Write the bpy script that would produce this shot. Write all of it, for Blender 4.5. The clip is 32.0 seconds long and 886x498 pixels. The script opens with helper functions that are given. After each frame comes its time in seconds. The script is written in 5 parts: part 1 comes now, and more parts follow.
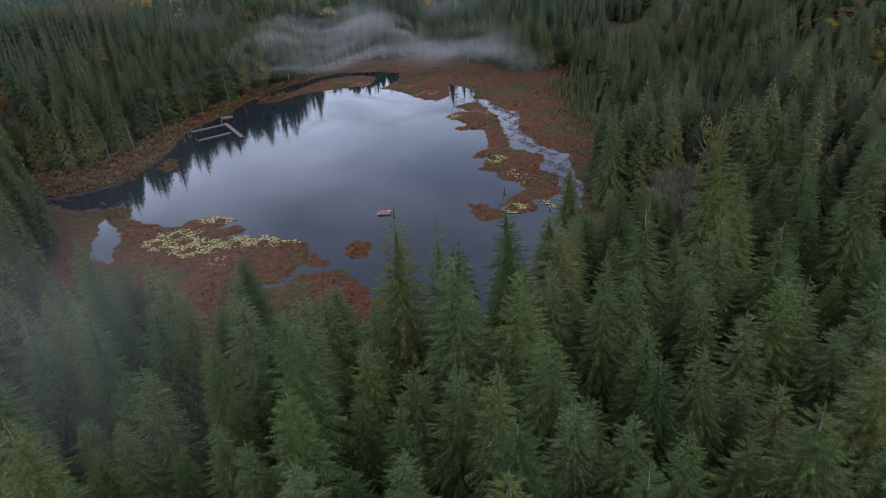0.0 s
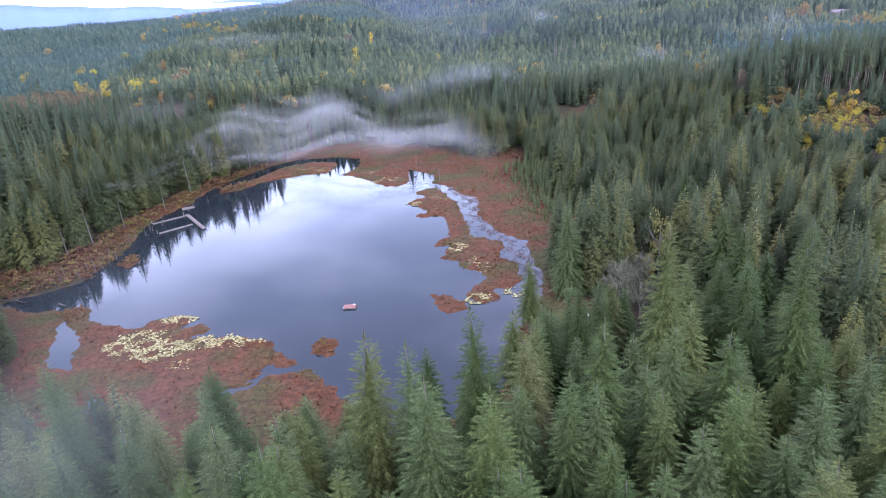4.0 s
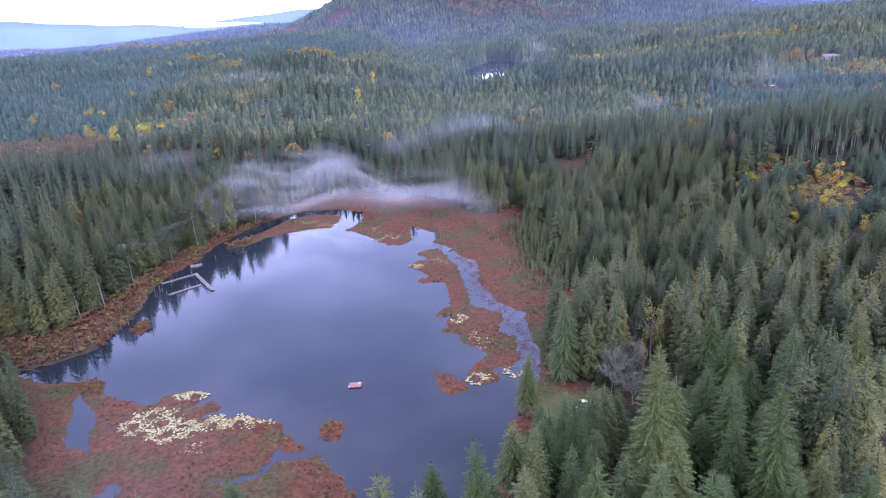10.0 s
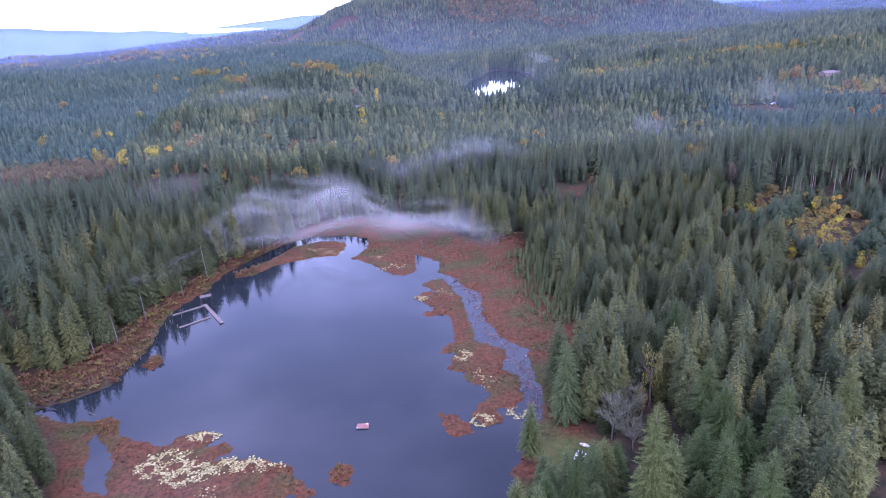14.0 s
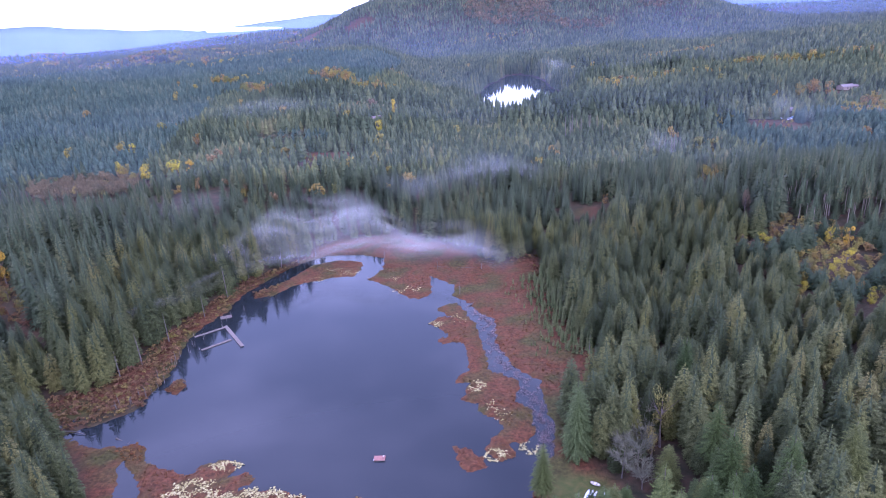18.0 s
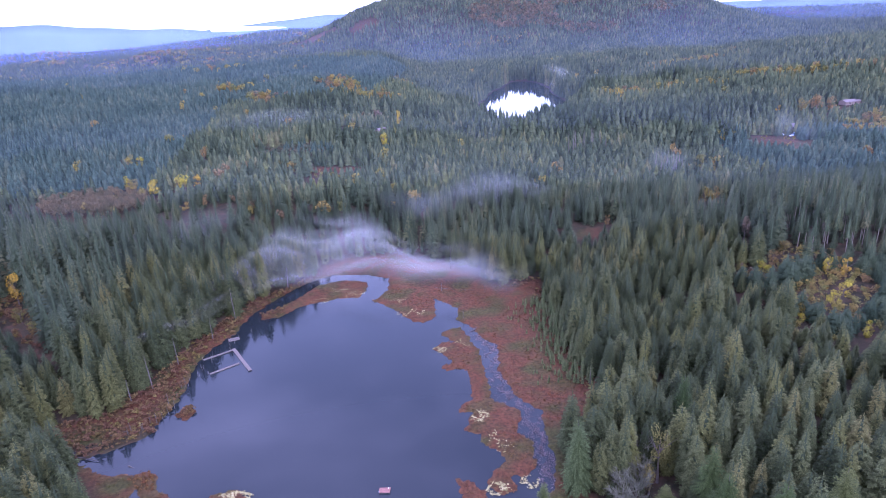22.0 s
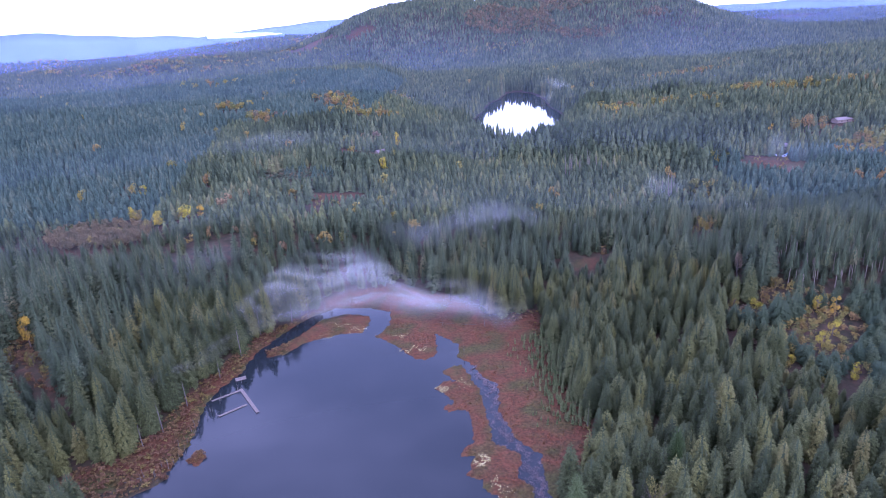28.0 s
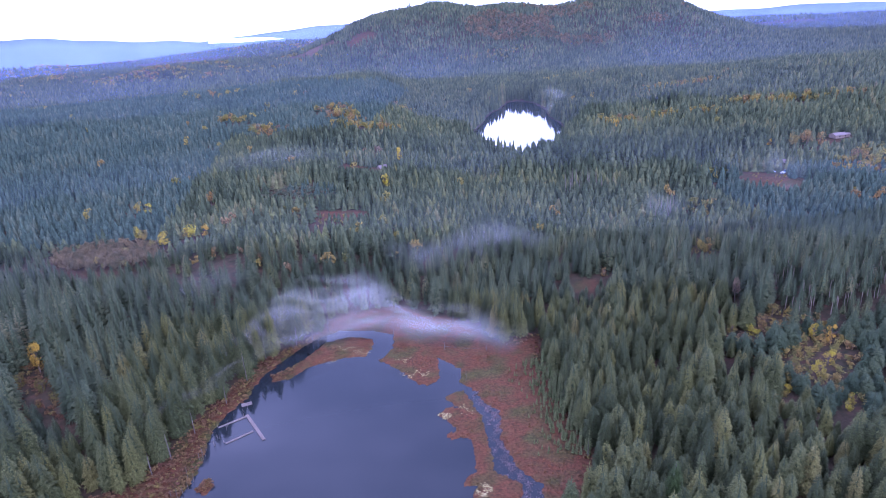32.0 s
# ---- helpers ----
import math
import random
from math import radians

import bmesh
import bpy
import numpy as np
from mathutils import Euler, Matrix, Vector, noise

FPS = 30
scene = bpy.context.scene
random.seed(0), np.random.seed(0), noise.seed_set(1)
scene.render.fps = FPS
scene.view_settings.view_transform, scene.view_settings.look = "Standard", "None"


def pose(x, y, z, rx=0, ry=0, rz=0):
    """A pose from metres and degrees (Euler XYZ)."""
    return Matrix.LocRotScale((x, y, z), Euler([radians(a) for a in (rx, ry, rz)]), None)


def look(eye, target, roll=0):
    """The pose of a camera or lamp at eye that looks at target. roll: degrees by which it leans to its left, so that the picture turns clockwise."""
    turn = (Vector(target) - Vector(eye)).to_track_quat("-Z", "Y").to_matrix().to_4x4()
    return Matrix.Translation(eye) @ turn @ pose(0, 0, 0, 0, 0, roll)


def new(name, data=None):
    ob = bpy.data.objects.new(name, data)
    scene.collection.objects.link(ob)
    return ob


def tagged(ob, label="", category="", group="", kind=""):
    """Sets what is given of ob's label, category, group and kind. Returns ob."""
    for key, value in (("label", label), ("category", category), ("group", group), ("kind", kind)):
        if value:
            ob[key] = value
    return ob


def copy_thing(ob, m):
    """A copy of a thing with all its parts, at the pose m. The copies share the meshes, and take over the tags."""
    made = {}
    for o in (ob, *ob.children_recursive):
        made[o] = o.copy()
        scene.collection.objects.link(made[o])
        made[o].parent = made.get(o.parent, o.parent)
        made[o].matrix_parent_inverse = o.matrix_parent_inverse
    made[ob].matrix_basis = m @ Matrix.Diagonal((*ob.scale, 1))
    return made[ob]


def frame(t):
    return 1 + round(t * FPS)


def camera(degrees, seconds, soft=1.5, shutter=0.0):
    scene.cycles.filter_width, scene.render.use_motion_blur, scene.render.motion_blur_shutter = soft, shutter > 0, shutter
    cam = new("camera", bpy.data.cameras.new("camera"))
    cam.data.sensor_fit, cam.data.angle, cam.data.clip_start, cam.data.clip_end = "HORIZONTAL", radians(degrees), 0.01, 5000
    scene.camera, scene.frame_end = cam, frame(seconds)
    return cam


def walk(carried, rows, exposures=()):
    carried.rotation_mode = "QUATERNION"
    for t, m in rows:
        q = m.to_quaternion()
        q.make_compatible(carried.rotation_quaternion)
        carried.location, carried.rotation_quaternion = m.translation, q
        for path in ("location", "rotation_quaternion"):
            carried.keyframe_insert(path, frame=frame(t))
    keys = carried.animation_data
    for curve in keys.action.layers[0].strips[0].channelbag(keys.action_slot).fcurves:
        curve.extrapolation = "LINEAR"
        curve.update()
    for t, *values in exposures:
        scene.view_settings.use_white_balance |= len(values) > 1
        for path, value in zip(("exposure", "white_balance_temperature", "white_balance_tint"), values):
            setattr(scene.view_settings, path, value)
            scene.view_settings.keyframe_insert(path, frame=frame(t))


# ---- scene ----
cam = camera(68.94, 32.0, soft=0.95)
METRES, EYE, TILT, LEAN, TURN = 100.0, 70.1, -27.8, 3.886, 0.0
ROWS = [
    (0.0, 0.0, 0.0, 0.0, 0.0, 0.0, -0.0),
    (0.5, -0.0009, -0.0002, -0.0, -2.06, 3.98, 1.38),
    (1.0, -0.0009, 0.0003, 0.0004, -2.88, 4.31, 1.9),
    (1.5, -0.0011, -0.0007, 0.0015, -3.07, 4.64, 2.07),
    (2.0, -0.0014, -0.005, 0.0084, -3.09, 4.94, 2.07),
    (2.5, -0.0022, -0.0123, 0.021, -3.09, 5.21, 2.03),
    (3.0, -0.004, -0.0205, 0.0354, -3.17, 5.46, 2.04),
    (3.5, -0.0059, -0.0285, 0.0501, -3.27, 5.68, 1.99),
    (5.5, -0.0145, -0.0633, 0.1079, -3.46, 6.42, 1.67),
    (6.0, -0.0157, -0.0715, 0.1222, -3.45, 6.59, 1.6),
    (6.5, -0.0171, -0.0796, 0.1362, -3.49, 6.74, 1.48),
    (7.0, -0.0185, -0.0882, 0.1506, -3.53, 6.85, 1.44),
    (7.5, -0.0192, -0.0973, 0.1652, -3.52, 6.96, 1.38),
    (8.0, -0.0194, -0.1047, 0.1792, -3.53, 7.08, 1.38),
    (8.5, -0.0208, -0.1137, 0.1934, -3.56, 7.16, 1.35),
    (9.0, -0.0226, -0.1221, 0.208, -3.62, 7.23, 1.31),
    (9.5, -0.0238, -0.1308, 0.2224, -3.67, 7.28, 1.28),
    (10.0, -0.0255, -0.1393, 0.2369, -3.71, 7.34, 1.32),
    (10.5, -0.0258, -0.1481, 0.2511, -3.71, 7.4, 1.37),
    (11.0, -0.0269, -0.1567, 0.2654, -3.73, 7.45, 1.44),
    (11.5, -0.028, -0.1653, 0.2794, -3.68, 7.49, 1.45),
    (12.0, -0.0299, -0.1734, 0.2933, -3.66, 7.53, 1.4),
    (12.5, -0.0317, -0.1819, 0.3074, -3.65, 7.58, 1.33),
    (13.0, -0.0327, -0.1891, 0.3205, -3.63, 7.63, 1.28),
    (13.5, -0.0346, -0.1987, 0.3346, -3.54, 7.64, 1.25),
    (14.0, -0.0359, -0.2078, 0.3485, -3.51, 7.64, 1.3),
    (14.5, -0.0367, -0.2164, 0.3624, -3.43, 7.66, 1.35),
    (16.5, -0.0431, -0.249, 0.4189, -3.03, 7.56, 1.07),
    (17.0, -0.0449, -0.257, 0.4328, -2.87, 7.53, 0.91),
    (17.5, -0.0465, -0.2664, 0.4469, -2.66, 7.51, 0.73),
    (18.0, -0.0478, -0.2747, 0.4606, -2.44, 7.48, 0.48),
    (18.5, -0.0501, -0.2839, 0.4742, -2.26, 7.44, 0.22),
    (19.0, -0.0515, -0.2923, 0.4878, -2.13, 7.41, 0.02),
    (19.5, -0.0537, -0.3011, 0.502, -2.08, 7.36, -0.1),
    (20.0, -0.0553, -0.3096, 0.5163, -2.09, 7.38, -0.17),
    (20.5, -0.056, -0.318, 0.5302, -2.08, 7.39, -0.15),
    (21.0, -0.0573, -0.3264, 0.5442, -2.12, 7.39, -0.14),
    (21.5, -0.0582, -0.3345, 0.5581, -2.19, 7.39, -0.12),
    (22.0, -0.0594, -0.3425, 0.5723, -2.3, 7.4, -0.03),
    (22.5, -0.0606, -0.3508, 0.5865, -2.36, 7.43, 0.07),
    (23.0, -0.062, -0.3594, 0.6003, -2.43, 7.46, 0.1),
    (23.5, -0.064, -0.3682, 0.6144, -2.5, 7.47, 0.05),
    (24.0, -0.0658, -0.3771, 0.6282, -2.52, 7.47, 0.05),
    (24.5, -0.0669, -0.3855, 0.6418, -2.54, 7.46, 0.08),
    (25.0, -0.0682, -0.3939, 0.6557, -2.55, 7.46, 0.14),
    (25.5, -0.0697, -0.402, 0.6699, -2.59, 7.46, 0.23),
    (27.5, -0.0749, -0.4362, 0.7253, -2.52, 7.54, 0.48),
    (28.0, -0.0766, -0.4451, 0.7392, -2.44, 7.55, 0.47),
    (28.5, -0.0782, -0.4543, 0.7536, -2.41, 7.56, 0.45),
    (29.0, -0.0801, -0.463, 0.7675, -2.37, 7.59, 0.43),
    (29.5, -0.0816, -0.4713, 0.7817, -2.36, 7.62, 0.42),
    (30.0, -0.0834, -0.4797, 0.7955, -2.36, 7.65, 0.42),
    (30.5, -0.0847, -0.4882, 0.8094, -2.38, 7.68, 0.42),
    (31.0, -0.0868, -0.4971, 0.823, -2.38, 7.71, 0.43),
    (31.5, -0.0877, -0.5057, 0.8367, -2.38, 7.75, 0.43),
    (32.0, -0.0894, -0.5143, 0.8508, -2.41, 7.78, 0.46),
]
# stops, white balance and tint: the lens opens in the first seconds, then the picture cools
EXPOSURES = [(0.0, 0.25, 5550, 14), (0.6, 0.72, 5510, 14), (1.2, 1.18, 5450, 15), (2.0, 1.58, 5330, 18), (3.0, 1.7, 5250, 22), (6.0, 1.68, 5130, 32), (9.0, 1.65, 5020, 38), (13.0, 1.59, 4910, 44), (20.0, 1.56, 4830, 47), (32.0, 1.42, 4700, 48)]
walk(cam, [(t, pose(0, 0, EYE, TILT, LEAN, TURN) @ pose(METRES * x, METRES * y, METRES * z, 90 + pitch, roll, yaw)) for t, x, y, z, yaw, pitch, roll in ROWS], EXPOSURES)

# ---- light: overcast morning, wide soft sun behind cloud ----
SUN_EL, SUN_AZ = 38.0, 158.0
world = bpy.data.worlds.new("sky")
scene.world = world
world.use_nodes = True
wn, wl = world.node_tree.nodes, world.node_tree.links
wn.clear()
w_out, w_bg = wn.new("ShaderNodeOutputWorld"), wn.new("ShaderNodeBackground")
w_sky = wn.new("ShaderNodeTexSky")
w_sky.sky_type, w_sky.sun_disc = "NISHITA", False
w_sky.sun_elevation, w_sky.sun_rotation = radians(SUN_EL), radians(SUN_AZ)
w_sky.air_density, w_sky.dust_density = 1.0, 2.0
w_co, w_map, w_noise = wn.new("ShaderNodeTexCoord"), wn.new("ShaderNodeMapping"), wn.new("ShaderNodeTexNoise")
w_map.inputs["Scale"].default_value = (1.6, 1.6, 4.5)
w_noise.inputs["Scale"].default_value, w_noise.inputs["Detail"].default_value = 1.7, 5.0
w_ramp, w_mix = wn.new("ShaderNodeValToRGB"), wn.new("ShaderNodeMix")
w_ramp.color_ramp.elements[0].position, w_ramp.color_ramp.elements[1].position = 0.36, 0.64
w_ramp.color_ramp.elements[0].color, w_ramp.color_ramp.elements[1].color = (0.42, 0.42, 0.42, 1), (1, 1, 1, 1)
w_sep, w_el, w_cloud = wn.new("ShaderNodeSeparateXYZ"), wn.new("ShaderNodeValToRGB"), wn.new("ShaderNodeMix")
w_mix.data_type = "RGBA"
# cloud deck: pale towards the horizon, blue-grey overhead
els = w_el.color_ramp.elements
els[0].position, els[0].color = 0.0, (19.0, 19.4, 20.5, 1)
els[1].position, els[1].color = 1.0, (9.7, 9.7, 11.6, 1)
for at_, tone_ in ((0.16, (23.0, 23.4, 25.0)), (0.28, (20.0, 20.6, 22.6)), (0.37, (12.2, 12.3, 14.2)), (0.6, (10.5, 10.4, 12.3))):
    w_el.color_ramp.elements.new(at_).color = (*tone_, 1)
wl.new(w_co.outputs["Generated"], w_map.inputs["Vector"])
wl.new(w_map.outputs["Vector"], w_noise.inputs["Vector"])
wl.new(w_noise.outputs["Fac"], w_ramp.inputs["Fac"])
wl.new(w_co.outputs["Generated"], w_sep.inputs["Vector"])
wl.new(w_sep.outputs["Z"], w_el.inputs["Fac"])
wl.new(w_ramp.outputs["Color"], w_mix.inputs["Factor"])
wl.new(w_sky.outputs["Color"], w_mix.inputs["A"])
wl.new(w_el.outputs["Color"], w_mix.inputs["B"])
wl.new(w_mix.outputs["Result"], w_bg.inputs["Color"])
w_bg.inputs["Strength"].default_value = 0.1
wl.new(w_bg.outputs["Background"], w_out.inputs["Surface"])

sun = new("sun", bpy.data.lights.new("sun", "SUN"))
sun.data.energy, sun.data.angle, sun.data.color = 0.8, radians(30), (1.0, 0.95, 0.88)
_s = Vector((math.sin(radians(SUN_AZ)) * math.cos(radians(SUN_EL)), math.cos(radians(SUN_AZ)) * math.cos(radians(SUN_EL)), math.sin(radians(SUN_EL))))
sun.matrix_world = look(_s * 400, (0, 0, 0))


# ---- materials ----
def material(name):
    m = bpy.data.materials.new(name)
    m.use_nodes = True
    m.node_tree.nodes.clear()
    return m, m.node_tree.nodes, m.node_tree.links


def ramp(nodes, stops):
    r = nodes.new("ShaderNodeValToRGB")
    while len(r.color_ramp.elements) < len(stops):
        r.color_ramp.elements.new(0.5)
    for e, (p, c) in zip(r.color_ramp.elements, stops):
        e.position, e.color = p, (*c, 1)
    return r


def surface(nodes, links, rough=0.8, metal=0.0, spec=0.3):
    o, b = nodes.new("ShaderNodeOutputMaterial"), nodes.new("ShaderNodeBsdfPrincipled")
    b.inputs["Roughness"].default_value, b.inputs["Metallic"].default_value = rough, metal
    b.inputs["Specular IOR Level"].default_value = spec
    links.new(b.outputs["BSDF"], o.inputs["Surface"])
    return b


def mix_colour(nodes, links, fac, a, b, mode="MIX"):
    m = nodes.new("ShaderNodeMix")
    m.data_type, m.blend_type = "RGBA", mode
    for s, v in (("Factor", fac), ("A", a), ("B", b)):
        if hasattr(v, "is_linked"):
            links.new(v, m.inputs[s])
        elif isinstance(v, tuple):
            m.inputs[s].default_value = (*v, 1)
        else:
            m.inputs[s].default_value = v
    return m.outputs["Result"]


def noise_at(nodes, links, scale, detail=4.0, where=None):
    n = nodes.new("ShaderNodeTexNoise")
    n.inputs["Scale"].default_value, n.inputs["Detail"].default_value = scale, detail
    if where is None:
        where = nodes.new("ShaderNodeNewGeometry").outputs["Position"]
    links.new(where, n.inputs["Vector"])
    return n.outputs["Fac"]


def foliage(name, stops, per_object=True, leafy=0.25, vary=0.32):
    """Needles and leaves: a tone for each tree, a finer one for each bough, some light passing through."""
    m, n, l = material(name)
    o = n.new("ShaderNodeOutputMaterial")
    if per_object:
        tree = n.new("ShaderNodeObjectInfo").outputs["Random"]
    else:
        a = n.new("ShaderNodeAttribute")
        a.attribute_name = "tint"
        tree = a.outputs["Fac"]
    r = ramp(n, stops)
    l.new(tree, r.inputs["Fac"])
    isl = n.new("ShaderNodeNewGeometry").outputs["Random Per Island"]
    k = n.new("ShaderNodeMapRange")
    k.inputs["To Min"].default_value, k.inputs["To Max"].default_value = 1 - vary, 1 + 1.1 * vary
    l.new(isl, k.inputs["Value"])
    scaled = n.new("ShaderNodeVectorMath")
    scaled.operation = "SCALE"
    l.new(r.outputs["Color"], scaled.inputs[0])
    scaled_by = scaled.inputs["Scale"]
    fine = n.new("ShaderNodeMapRange")
    fine.inputs["From Min"].default_value, fine.inputs["From Max"].default_value = 0.3, 0.7
    fine.inputs["To Min"].default_value, fine.inputs["To Max"].default_value = 0.55, 1.4
    l.new(noise_at(n, l, 2.6, 3), fine.inputs["Value"])
    speck = n.new("ShaderNodeMath")
    speck.operation = "MULTIPLY"
    l.new(k.outputs["Result"], speck.inputs[0])
    l.new(fine.outputs["Result"], speck.inputs[1])
    l.new(speck.outputs["Value"], scaled_by)
    d, t, mx = n.new("ShaderNodeBsdfPrincipled"), n.new("ShaderNodeBsdfTranslucent"), n.new("ShaderNodeMixShader")
    d.inputs["Roughness"].default_value, d.inputs["Specular IOR Level"].default_value = 0.75, 0.08
    l.new(scaled.outputs["Vector"], d.inputs["Base Color"])
    l.new(scaled.outputs["Vector"], t.inputs["Color"])
    mx.inputs["Fac"].default_value = leafy
    l.new(d.outputs["BSDF"], mx.inputs[1])
    l.new(t.outputs["BSDF"], mx.inputs[2])
    l.new(mx.outputs["Shader"], o.inputs["Surface"])
    return m


FIR = [(0.0, (0.042, 0.064, 0.018)), (0.35, (0.067, 0.091, 0.025)), (0.65, (0.086, 0.112, 0.040)), (0.85, (0.094, 0.112, 0.030)), (1.0, (0.100, 0.108, 0.034))]
WOOD = [(0.0, (0.040, 0.054, 0.029)), (0.4, (0.069, 0.087, 0.043)), (0.75, (0.095, 0.112, 0.053)), (0.92, (0.119, 0.130, 0.050)), (1.0, (0.136, 0.134, 0.062))]
YOUNG = [(0.0, (0.042, 0.066, 0.048)), (0.6, (0.066, 0.096, 0.066)), (1.0, (0.094, 0.116, 0.072))]
GOLD = [(0.0, (0.115, 0.120, 0.040)), (0.3, (0.20, 0.18, 0.05)), (0.55, (0.25, 0.195, 0.05)), (0.75, (0.23, 0.15, 0.055)), (1.0, (0.15, 0.115, 0.075))]
m_fir = foliage("fir_needles", FIR)
m_stunt = foliage("stunted_needles", [(0.0, (0.085, 0.108, 0.038)), (1.0, (0.125, 0.138, 0.055))])
m_cedar = foliage("cedar_sprays", [(0.0, (0.066, 0.094, 0.028)), (1.0, (0.092, 0.120, 0.032))])
m_wood = foliage("woodland_needles", WOOD, False, vary=0.16)
m_young = foliage("plantation_needles", YOUNG, False, vary=0.16)
m_sapling = foliage("sapling_needles", [(0.0, (0.044, 0.066, 0.036)), (0.6, (0.066, 0.090, 0.044)), (1.0, (0.090, 0.110, 0.050))], False, vary=0.2)
m_gold = foliage("autumn_leaves", GOLD, True, 0.4)
m_gold_far = foliage("autumn_woods", GOLD, False, 0.3)
m_yellow = foliage("yellow_leaves", [(0.0, (0.37, 0.33, 0.035)), (0.6, (0.41, 0.32, 0.035)), (1.0, (0.42, 0.27, 0.035))], True, 0.4)
m_ochre = foliage("russet_leaves", [(0.0, (0.20, 0.17, 0.045)), (1.0, (0.22, 0.14, 0.05))], True, 0.35)
m_twig = foliage("bare_twigs", [(0.0, (0.115, 0.118, 0.075)), (1.0, (0.16, 0.155, 0.10))], True, 0.0)


def bark(name, a, b):
    m, n, l = material(name)
    s = surface(n, l, 0.9, 0, 0.2)
    f = noise_at(n, l, 2.6, 6)
    c = mix_colour(n, l, f, a, b)
    l.new(c, s.inputs["Base Color"])
    return m


m_bark = bark("bark", (0.05, 0.038, 0.03), (0.17, 0.14, 0.12))
m_pale = bark("pale_trunk", (0.11, 0.09, 0.07), (0.22, 0.185, 0.15))
m_tan = foliage("leafless_hillside", [(0.0, (0.095, 0.088, 0.042)), (0.6, (0.138, 0.108, 0.052)), (1.0, (0.175, 0.125, 0.055))], False, 0.2)
m_brush = foliage("regrowth_brush", [(0.0, (0.060, 0.092, 0.052)), (0.5, (0.088, 0.110, 0.064)), (1.0, (0.135, 0.110, 0.062))], False, 0.2)
# darker green for crown cores: shade between the boughs put into the colour
m_inner_shade = bark("inner_shade", (0.028, 0.042, 0.020), (0.066, 0.086, 0.040))
m_log = bark("wet_log", (0.045, 0.04, 0.034), (0.12, 0.105, 0.09))
m_grey = bark("dead_wood", (0.07, 0.06, 0.05), (0.17, 0.15, 0.125))

# boggy ground: rust, crimson and olive, in patches
m_ground, n, l = material("ground_cover")
b = surface(n, l, 0.9, 0, 0.15)
big, fine = noise_at(n, l, 0.045, 3), noise_at(n, l, 0.9, 5)
r1 = ramp(n, [(0.36, (0.058, 0.054, 0.015)), (0.44, (0.076, 0.047, 0.017)), (0.52, (0.100, 0.041, 0.018)), (0.58, (0.086, 0.044, 0.018)), (0.66, (0.060, 0.052, 0.015))])
l.new(big, r1.inputs["Fac"])
r2 = ramp(n, [(0.3, (0.45, 0.45, 0.45)), (0.7, (1.25, 1.2, 1.2))])
l.new(fine, r2.inputs["Fac"])
bog = mix_colour(n, l, 1.0, r1.outputs["Color"], r2.outputs["Color"], "MULTIPLY")
r3 = ramp(n, [(0.3, (0.022, 0.024, 0.012)), (0.55, (0.05, 0.036, 0.02)), (0.75, (0.085, 0.045, 0.026))])
l.new(noise_at(n, l, 0.25, 5), r3.inputs["Fac"])
a = n.new("ShaderNodeAttribute")
a.attribute_name = "bog"
c = mix_colour(n, l, a.outputs["Fac"], r3.outputs["Color"], bog)
g = n.new("ShaderNodeAttribute")
g.attribute_name = "grass"
r4 = ramp(n, [(0.3, (0.046, 0.062, 0.014)), (0.7, (0.085, 0.078, 0.022))])
l.new(noise_at(n, l, 0.6, 4), r4.inputs["Fac"])
c = mix_colour(n, l, g.outputs["Fac"], c, r4.outputs["Color"])
l.new(c, b.inputs["Base Color"])
bump = n.new("ShaderNodeBump")
bump.inputs["Strength"].default_value, bump.inputs["Distance"].default_value = 0.7, 0.4
l.new(fine, bump.inputs["Height"])
l.new(bump.outputs["Normal"], b.inputs["Normal"])

# tussocks and shrubs of the bog share its patches
m_bog, n, l = material("bog_shrubs")
b = surface(n, l, 0.85, 0, 0.15)
r1 = ramp(n, [(0.36, (0.066, 0.062, 0.017)), (0.44, (0.088, 0.054, 0.019)), (0.52, (0.118, 0.049, 0.021)), (0.58, (0.102, 0.052, 0.021)), (0.66, (0.070, 0.060, 0.018))])
l.new(noise_at(n, l, 0.045, 3), r1.inputs["Fac"])
a = n.new("ShaderNodeAttribute")
a.attribute_name = "tint"
r2 = ramp(n, [(0.0, (0.85, 0.85, 0.85)), (0.7, (1.15, 1.15, 1.1)), (1.0, (1.5, 1.4, 1.2))])
l.new(a.outputs["Fac"], r2.inputs["Fac"])
l.new(mix_colour(n, l, 1.0, r1.outputs["Color"], r2.outputs["Color"], "MULTIPLY"), b.inputs["Base Color"])

m_weed = foliage("water_weed", [(0.0, (0.12, 0.085, 0.080)), (1.0, (0.22, 0.165, 0.150))], False, 0.1)
m_bank = foliage("bank_shrubs", [(0.0, (0.12, 0.060, 0.038)), (0.5, (0.145, 0.086, 0.040)), (0.8, (0.16, 0.112, 0.040)), (1.0, (0.175, 0.145, 0.038))], False, 0.3)
m_orange = foliage("orange_shrubs", [(0.0, (0.15, 0.066, 0.026)), (1.0, (0.16, 0.110, 0.035))], False, 0.3)

# still dark water
m_water, n, l = material("lake_water")
b = surface(n, l, 0.03, 0, 0.5)
b.inputs["Base Color"].default_value = (0.014, 0.018, 0.019, 1)
b.inputs["IOR"].default_value = 1.333
bump = n.new("ShaderNodeBump")
bump.inputs["Strength"].default_value, bump.inputs["Distance"].default_value = 0.05, 0.05
l.new(noise_at(n, l, 0.7, 3), bump.inputs["Height"])
l.new(bump.outputs["Normal"], b.inputs["Normal"])

